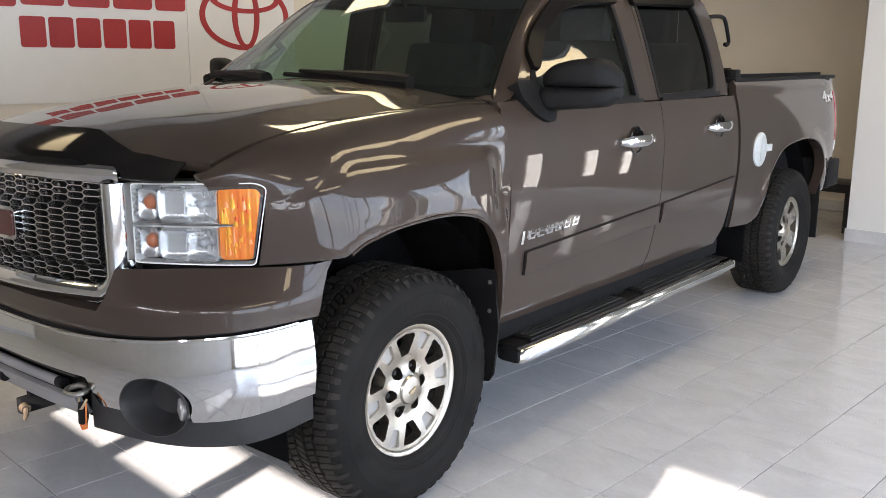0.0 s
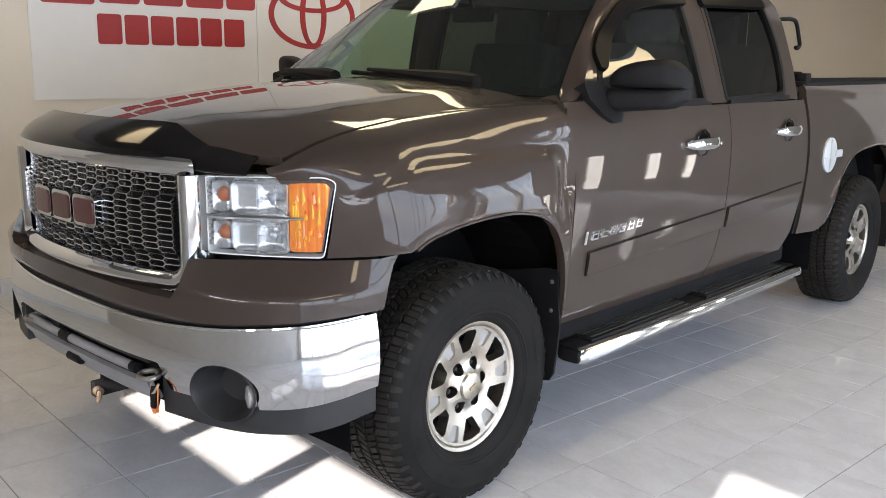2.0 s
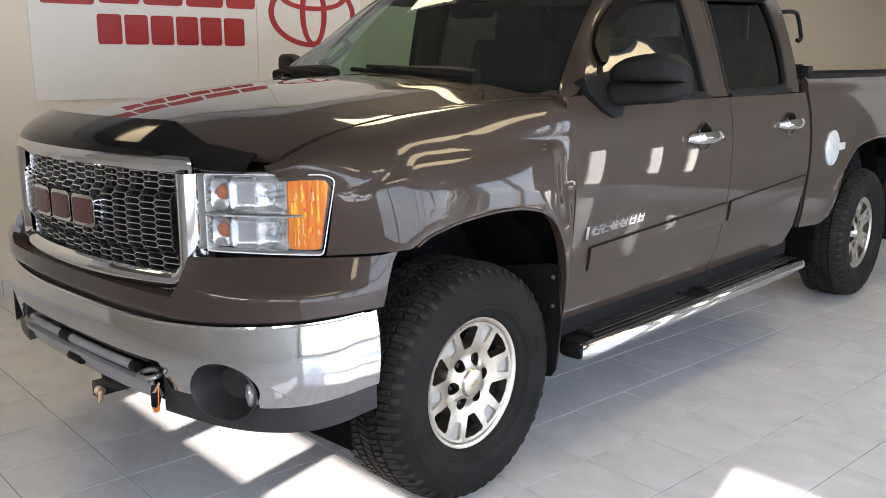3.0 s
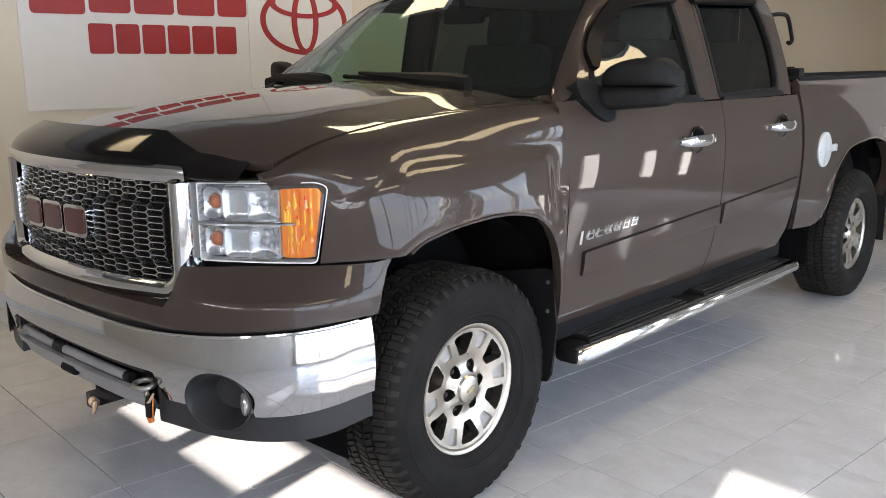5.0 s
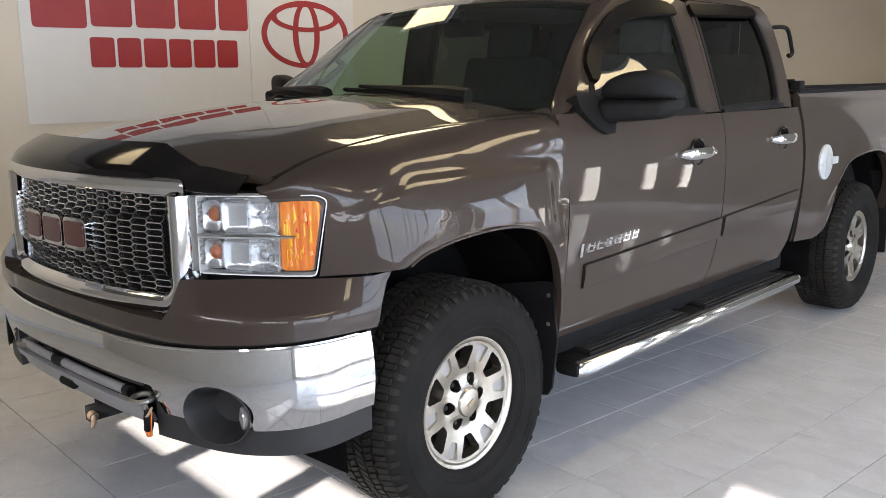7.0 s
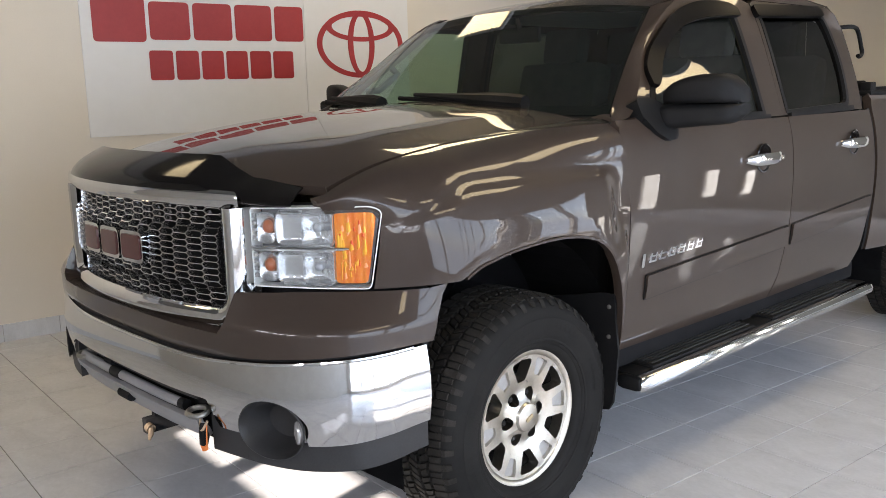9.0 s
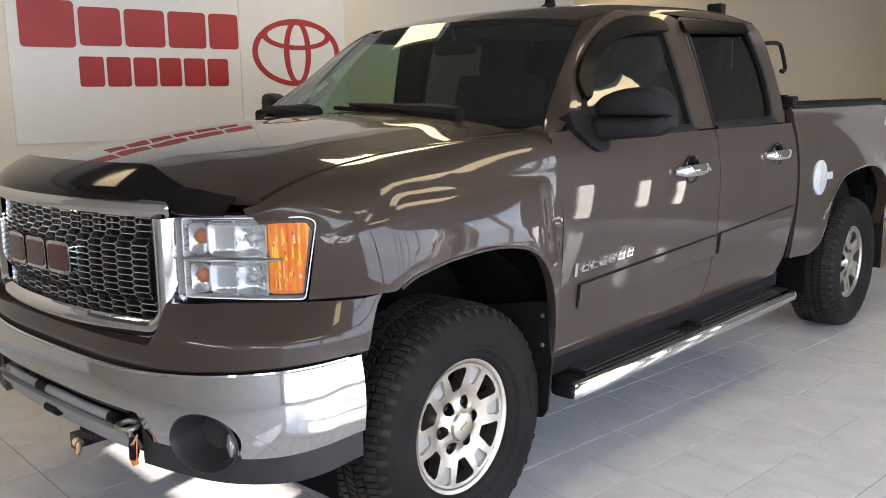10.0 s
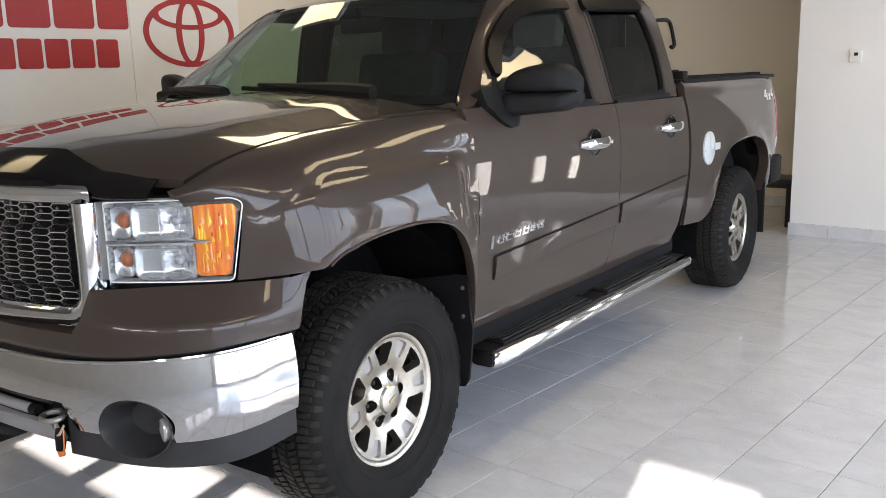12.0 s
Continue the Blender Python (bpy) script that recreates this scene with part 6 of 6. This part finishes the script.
# -- running boards --
def running_board(flip):
    sg = -1 if flip else 1
    rb = new("running_board")
    rb.parent = truck
    rb["label"] = "chrome tube running board with black step pads"
    ys = [0.49, 0.505, 0.53, 2.50, 2.53, 2.545]
    prof = [(1.000, 0.378), (1.010, 0.367), (1.028, 0.370), (1.043, 0.388), (1.044, 0.408), (1.036, 0.426), (1.020, 0.435), (1.004, 0.434)]
    part("deck", boxed(*sorted((sg * 0.885, sg * 1.003)), 0.51, 2.53, 0.392, 0.436, bevel=0.014), BLACK, rb)
    bm, rows = bmesh.new(), []
    cx, cz = 1.020, 0.405
    for y, k in zip(ys, (0.55, 0.86, 1, 1, 0.86, 0.55)):
        rows.append([bm.verts.new((sg * (cx + (x - cx) * k), y, cz + (z - cz) * k)) for x, z in prof])
    for a, b in zip(rows, rows[1:]):
        for j in range(len(prof)):
            bm.faces.new((a[j], a[(j + 1) % len(prof)], b[(j + 1) % len(prof)], b[j]))
    bm.faces.new(rows[0])
    bm.faces.new(rows[-1])
    bmesh.ops.recalc_face_normals(bm, faces=bm.faces)
    part("tube", bm, CHROME, rb)
    part("end_cap", boxed(*sorted((sg * 0.930, sg * 1.032)), 0.478, 0.512, 0.380, 0.434, bevel=0.022), BLACK, rb)
    for y0, y1 in ((0.60, 1.36), (1.52, 2.40)):
        pad = part("step_pad", boxed(*sorted((sg * 0.885, sg * 1.006)), y0, y1, 0.435, 0.447, bevel=0.004), BLACK, rb, "black ribbed rubber step pad")
        for k in range(5):
            px = 0.900 + k * 0.020
            part("rib", boxed(*sorted((sg * px, sg * (px + 0.009))), y0 + 0.02, y1 - 0.02, 0.447, 0.452), VALANCE, pad, smooth=False)
    for y in (0.72, 1.45, 2.25):
        part("bracket", boxed(*sorted((sg * 0.80, sg * 0.92)), y - 0.04, y + 0.04, 0.40, 0.46), BLACK, rb, smooth=False)
    return rb


for flip in (False, True):
    running_board(flip)

# -- wheels: tyre with tread blocks, machined six-spoke rim --
RIMK = 0.229 / 0.247


def w_parts(owner):
    """The meshes under a thing, at any depth."""
    out = []
    for ob in owner.children:
        out += ([ob] if ob.type == "MESH" else []) + w_parts(ob)
    return out


def rim_face(r):
    """How far the wheel face stands out, by radius, from the rim's outer lip."""
    return float(np.interp(r, [0, 0.055, 0.075, 0.10, 0.14, 0.19, 0.215, 0.23], [-0.012, -0.012, -0.026, -0.031, -0.020, -0.013, -0.013, -0.010]))


def half_spoke(mirror, ang):
    """From the middle of a window to the middle of a spoke, thirty degrees."""
    t30 = math.radians(30)
    pol = lambda r, a: (r * math.cos(a), r * math.sin(a))
    o = []
    o.append(pol(0.052, 0))
    o.append(pol(0.128, 0))
    # window half: narrow inside, broad outside
    o += [pol(0.129, 0.10), pol(0.133, 0.145), pol(0.141, 0.165), pol(0.170, 0.212), pol(0.196, 0.246), pol(0.204, 0.236), pol(0.209, 0.20), pol(0.211, 0)]
    o.append(pol(0.222, 0))
    o += [pol(0.222, t30 * k) for k in (0.25, 0.5, 0.75)]
    o.append(pol(0.222, t30))
    # pocket in the spoke near the rim
    o += [pol(0.212, t30), pol(0.211, t30 - 0.125), pol(0.205, t30 - 0.150), pol(0.160, t30 - 0.118), pol(0.151, t30 - 0.095), pol(0.149, t30)]
    # half a lug hole
    o += [pol(0.1075, t30)] + [(0.084 * math.cos(t30) + 0.0235 * math.cos(t30 - q), 0.084 * math.sin(t30) + 0.0235 * math.sin(t30 - q)) for q in (0.5, 1.05, 1.57, 2.1, 2.65)] + [pol(0.0605, t30)]
    o.append(pol(0.052, t30))
    o += [pol(0.052, t30 * k) for k in (0.66, 0.33)]
    if mirror:
        o = [(u, -v) for u, v in o][::-1]
    c, s = math.cos(ang), math.sin(ang)
    o = [(u * c - v * s, u * s + v * c) for u, v in o]
    fn = lambda u, v: (rim_face(math.hypot(u, v)), u, v)
    return panel("x", o, fn, ALLOY, None, step=0.03, depth=0.042, gap=0, bm_only=True)


def make_wheel():
    w = new("wheel")
    w["label"] = "scuffed alloy wheel with a chunky black tyre"
    MX = Matrix(((0, 0, 1, 0), (1, 0, 0, 0), (0, 1, 0, 0), (0, 0, 0, 1)))
    faces = []
    for k in range(6):
        a = math.radians(90 + 60 * k)
        faces += [half_spoke(False, a), half_spoke(True, a)]
    rim = joined(faces)
    bmesh.ops.remove_doubles(rim, verts=rim.verts[:], dist=0.0004)
    add_lathe(rim, [(0.221, -0.012), (0.226, -0.006), (0.238, -0.002), (0.246, -0.003), (0.247, -0.012), (0.240, -0.018), (0.228, -0.020)], 96, MX)
    rim_ob = part("rim", rim, ALLOY, w, "machined alloy rim with kerb scuffs")
    # barrel and disc are near black: the shade inside the rim, put into their colour
    brl = bmesh.new()
    add_lathe(brl, [(0.226, -0.02), (0.215, -0.045), (0.205, -0.12), (0.215, -0.22)], 64, MX)
    part("barrel", brl, DARKSTEEL, w)
    drum = bmesh.new()
    add_lathe(drum, [(0.0001, -0.075), (0.150, -0.075), (0.155, -0.085), (0.155, -0.12), (0.21, -0.125)], 48, MX)
    part("brake_disc", drum, DARKSTEEL, w, "dark brake disc")
    for k in range(6):
        pk = bmesh.new()
        a = math.radians(120 + 60 * k)
        c, s = math.cos(a), math.sin(a)
        o = [(0.143, -0.022), (0.216, -0.036), (0.216, 0.036), (0.143, 0.022)]
        prism([(u * c - v * s, u * s + v * c) for u, v in o], 0.006, Matrix(((0, 0, 1, -0.032), (1, 0, 0, 0), (0, 1, 0, 0), (0, 0, 0, 1))), bm=pk)
        bmesh.ops.recalc_face_normals(pk, faces=pk.faces)
        part("pocket", pk, ALLOY_DULL, rim_ob, "grey painted spoke pocket", smooth=False)
    for k in range(6):
        a = math.radians(120 + 60 * k)
        nut = bmesh.new()
        add_lathe(nut, [(0.011, -0.075), (0.011, -0.040), (0.007, -0.036), (0.0001, -0.036)], 6, Matrix.Translation((0, 0.083 * math.cos(a), 0.083 * math.sin(a))) @ MX)
        part("lug_nut", nut, DARKSTEEL, w, smooth=False)
    cap = bmesh.new()
    add_lathe(cap, [(0.053, -0.03), (0.053, -0.010), (0.048, -0.003), (0.030, 0.001), (0.0001, 0.003)], 40, MX)
    cap_ob = part("centre_cap", cap, ALLOY, w)
    em = bmesh.new()
    prism(rounded([(-0.018, -0.007), (0.018, -0.007), (0.018, 0.007), (-0.018, 0.007)], 0.004), 0.004, Matrix(((0, 0, 1, 0.001), (1, 0, 0, 0), (0, 1, 0, 0), (0, 0, 0, 1))) @ pose(0, 0, 0, 0, 0, 20), bm=em)
    bmesh.ops.recalc_face_normals(em, faces=em.faces)
    part("emblem", em, simple("gold_emblem", (0.42, 0.33, 0.20), (0.55, 0.45, 0.28), 20, 0.3, 0.5, 0.6), cap_ob, smooth=False)
    # the rim's parts are drawn at a lip radius of 0.247 and brought to 0.229
    for ob in w_parts(w):
        ob.data.transform(Matrix.Diagonal((1, RIMK, RIMK, 1)))
    # tyre carcass, x outwards from the lip
    ty = bmesh.new()
    R = TYRER
    prof = [(0.216, -0.030), (0.219, -0.008), (0.228, 0.006), (0.240, 0.016), (0.247, 0.018), (0.251, 0.023), (0.280, 0.033), (0.312, 0.037), (0.332, 0.037), (0.336, 0.034), (0.352, 0.031), (0.372, 0.020), (0.388, 0.003), (R - 0.010, -0.022), (R - 0.0085, -0.06), (R - 0.0085, -0.18), (R - 0.012, -0.225), (0.366, -0.252), (0.31, -0.262), (0.25, -0.245), (0.216, -0.21)]
    add_lathe(ty, prof, 128, MX)
    bmesh.ops.recalc_face_normals(ty, faces=ty.faces)
    ty_ob = part("tyre", ty, TYRE, w, "black all-terrain tyre")
    # a raised rib and worn moulded marks low on the sidewall
    rib = bmesh.new()
    add_lathe(rib, [(0.256, 0.024), (0.258, 0.0275), (0.262, 0.0285), (0.265, 0.028)], 96, MX)
    for k in range(8):
        for q in range(5):
            a0 = k * math.pi / 4 + q * 0.085
            ring = [rib.verts.new((0.0385 + dx, r * math.cos(a), r * math.sin(a))) for dx, r, a in ((0, 0.300, a0), (0, 0.300, a0 + 0.055), (-0.0005, 0.322, a0 + 0.055), (-0.0005, 0.322, a0))]
            rib.faces.new(ring)
    bmesh.ops.recalc_face_normals(rib, faces=rib.faces)
    part("sidewall_rib", rib, TYRE, ty_ob)
    # tread: five rows of angular blocks, the outer ones hooked over the shoulder
    tr = bmesh.new()
    N = 52
    rnd = random.Random(5)

    def block(pts, r0, r1):
        """A block on the tread from its corners (angle, x), its upper edges drawn in."""
        ca, cx = sum(p[0] for p in pts) / len(pts), sum(p[1] for p in pts) / len(pts)
        drop = lambda x: 0.0 if x < -0.025 else (x + 0.025) * 0.42
        lo = [tr.verts.new((x, (r0 - drop(x)) * math.cos(a), (r0 - drop(x)) * math.sin(a))) for a, x in pts]
        hi = [tr.verts.new((cx + (x - cx) * 0.93, (r1 - drop(x)) * math.cos(ca + (a - ca) * 0.93), (r1 - drop(x)) * math.sin(ca + (a - ca) * 0.93))) for a, x in pts]
        tr.faces.new(hi)
        for k in range(len(pts)):
            j = (k + 1) % len(pts)
            tr.faces.new((lo[k], lo[j], hi[j], hi[k]))

    p = 2 * math.pi / N
    for i in range(N):
        a = i * p
        q = 1.0 + 0.10 * (i % 3 - 1)
        dz = R - 0.0008 * rnd.random()
        # shoulder block with a notch, then three inner zigzag rows
        block([(a, 0.004), (a + 0.44 * p * q, 0.004), (a + 0.50 * p * q, -0.046), (a + 0.02 * p, -0.040)], R - 0.012, dz)
        block([(a + 0.52 * p * q, -0.002), (a + 0.90 * p, -0.002), (a + 0.96 * p, -0.036), (a + 0.60 * p * q, -0.042)], R - 0.012, dz)
        for x0, sg, off in ((-0.050, 1, 0.1), (-0.094, -1, 0.45), (-0.138, 1, 0.2)):
            b = a + off * p
            block([(b, x0), (b + 0.34 * p, x0 - 0.004), (b + (0.34 + 0.30 * sg) * p, x0 - 0.038), (b + 0.30 * sg * p, x0 - 0.038)], R - 0.012, dz)
            block([(b + 0.44 * p, x0 - 0.006), (b + 0.86 * p, x0 - 0.001), (b + (0.86 + 0.22 * sg) * p, x0 - 0.032), (b + (0.46 + 0.30 * sg) * p, x0 - 0.038)], R - 0.012, dz)
        block([(a, -0.184), (a + 0.84 * p, -0.184), (a + 0.80 * p, -0.228), (a + 0.04 * p, -0.228)], R - 0.012, R - 0.001)
        # shoulder lugs run a short way down the sidewall
        long_ = 0.020 if i % 2 else 0.012
        vv, lowv = [], []
        for da0, da1, r, x in ((0.03, 0.46, R - 0.013, 0.0035), (0.03, 0.46, R - 0.018, 0.012), (0.05, 0.42, R - 0.020 - long_, 0.0245 + 0.25 * (long_ - 0.012))):
            for da in (da0, da1):
                vv.append(tr.verts.new((x, r * math.cos(a + da * p), r * math.sin(a + da * p))))
                lowv.append(tr.verts.new((x - 0.010, (r - 0.007) * math.cos(a + da * p), (r - 0.007) * math.sin(a + da * p))))
        tr.faces.new((vv[0], vv[1], vv[3], vv[2]))
        tr.faces.new((vv[2], vv[3], vv[5], vv[4]))
        for c0 in (0, 1):
            tr.faces.new((vv[c0], vv[2 + c0], lowv[2 + c0], lowv[c0]))
            tr.faces.new((vv[2 + c0], vv[4 + c0], lowv[4 + c0], lowv[2 + c0]))
        tr.faces.new((vv[4], vv[5], lowv[5], lowv[4]))
        tr.faces.new((vv[0], vv[1], lowv[1], lowv[0]))
    bmesh.ops.recalc_face_normals(tr, faces=tr.faces)
    part("tread", tr, TREAD, ty_ob, "chunky tread blocks", smooth=False)
    return w


LIPX = 0.943
wheel = make_wheel()
wheel.parent = truck
wheel.matrix_basis = pose(LIPX, -0.008, TYRER + 0.001, 5, 0, 0)
for x, y, rz, rx in ((LIPX, WB, 0, 33), (-LIPX, -0.008, 180, 20), (-LIPX, WB, 180, 50)):
    copy_thing(wheel, pose(x, y, TYRER + 0.001, rx if rz == 0 else -rx, 0, rz))

# ---- floor tiles: those round the truck one by one, the rest joined ----
TP, TX0, TY0 = 0.333, 0.686, 0.578


def tile_bm(bm, x, y, w, drop=0.0):
    h = w / 2
    b = 0.0009
    top = [bm.verts.new((x + sx * (h - b), y + sy * (h - b), drop)) for sx, sy in ((-1, -1), (1, -1), (1, 1), (-1, 1))]
    rim = [bm.verts.new((x + sx * h, y + sy * h, drop - b)) for sx, sy in ((-1, -1), (1, -1), (1, 1), (-1, 1))]
    bot = [bm.verts.new((x + sx * h, y + sy * h, -0.004)) for sx, sy in ((-1, -1), (1, -1), (1, 1), (-1, 1))]
    bm.faces.new(top)
    for k in range(4):
        j = (k + 1) % 4
        bm.faces.new((rim[k], rim[j], top[j], top[k]))
        bm.faces.new((bot[k], bot[j], rim[j], rim[k]))


tm = bmesh.new()
tile_bm(tm, 0, 0, TP - 0.004)
tile_me = bpy.data.meshes.new("tile")
tm.to_mesh(tile_me)
tm.free()
tile_me.materials.append(TILE)
far = bmesh.new()
count = 0
for i in range(-20, 16):
    for j in range(-13, 22):
        x, y = TX0 + (i + 0.5) * TP, TY0 + (j + 0.5) * TP
        if not (XW - 3.1 < x < XE + 0.15 and YS - 0.1 < y < YN + 0.1):
            continue
        if (-2.0 < x < 3.6 and -1.7 < y < 4.4) and not (-0.7 < x < 0.3 and 0.7 < y) and not (-2.0 < x < -0.7 and y > 0.2) and count < 300:
            ob = new("tile", tile_me)
            ob.parent = floor
            ob.location = (x, y, 0)
            count += 1
        else:
            tile_bm(far, x, y, TP - 0.004)
rest = linked("far_tiles", far, TILE, floor, "", False)
tagged(rest, kind="stuff")
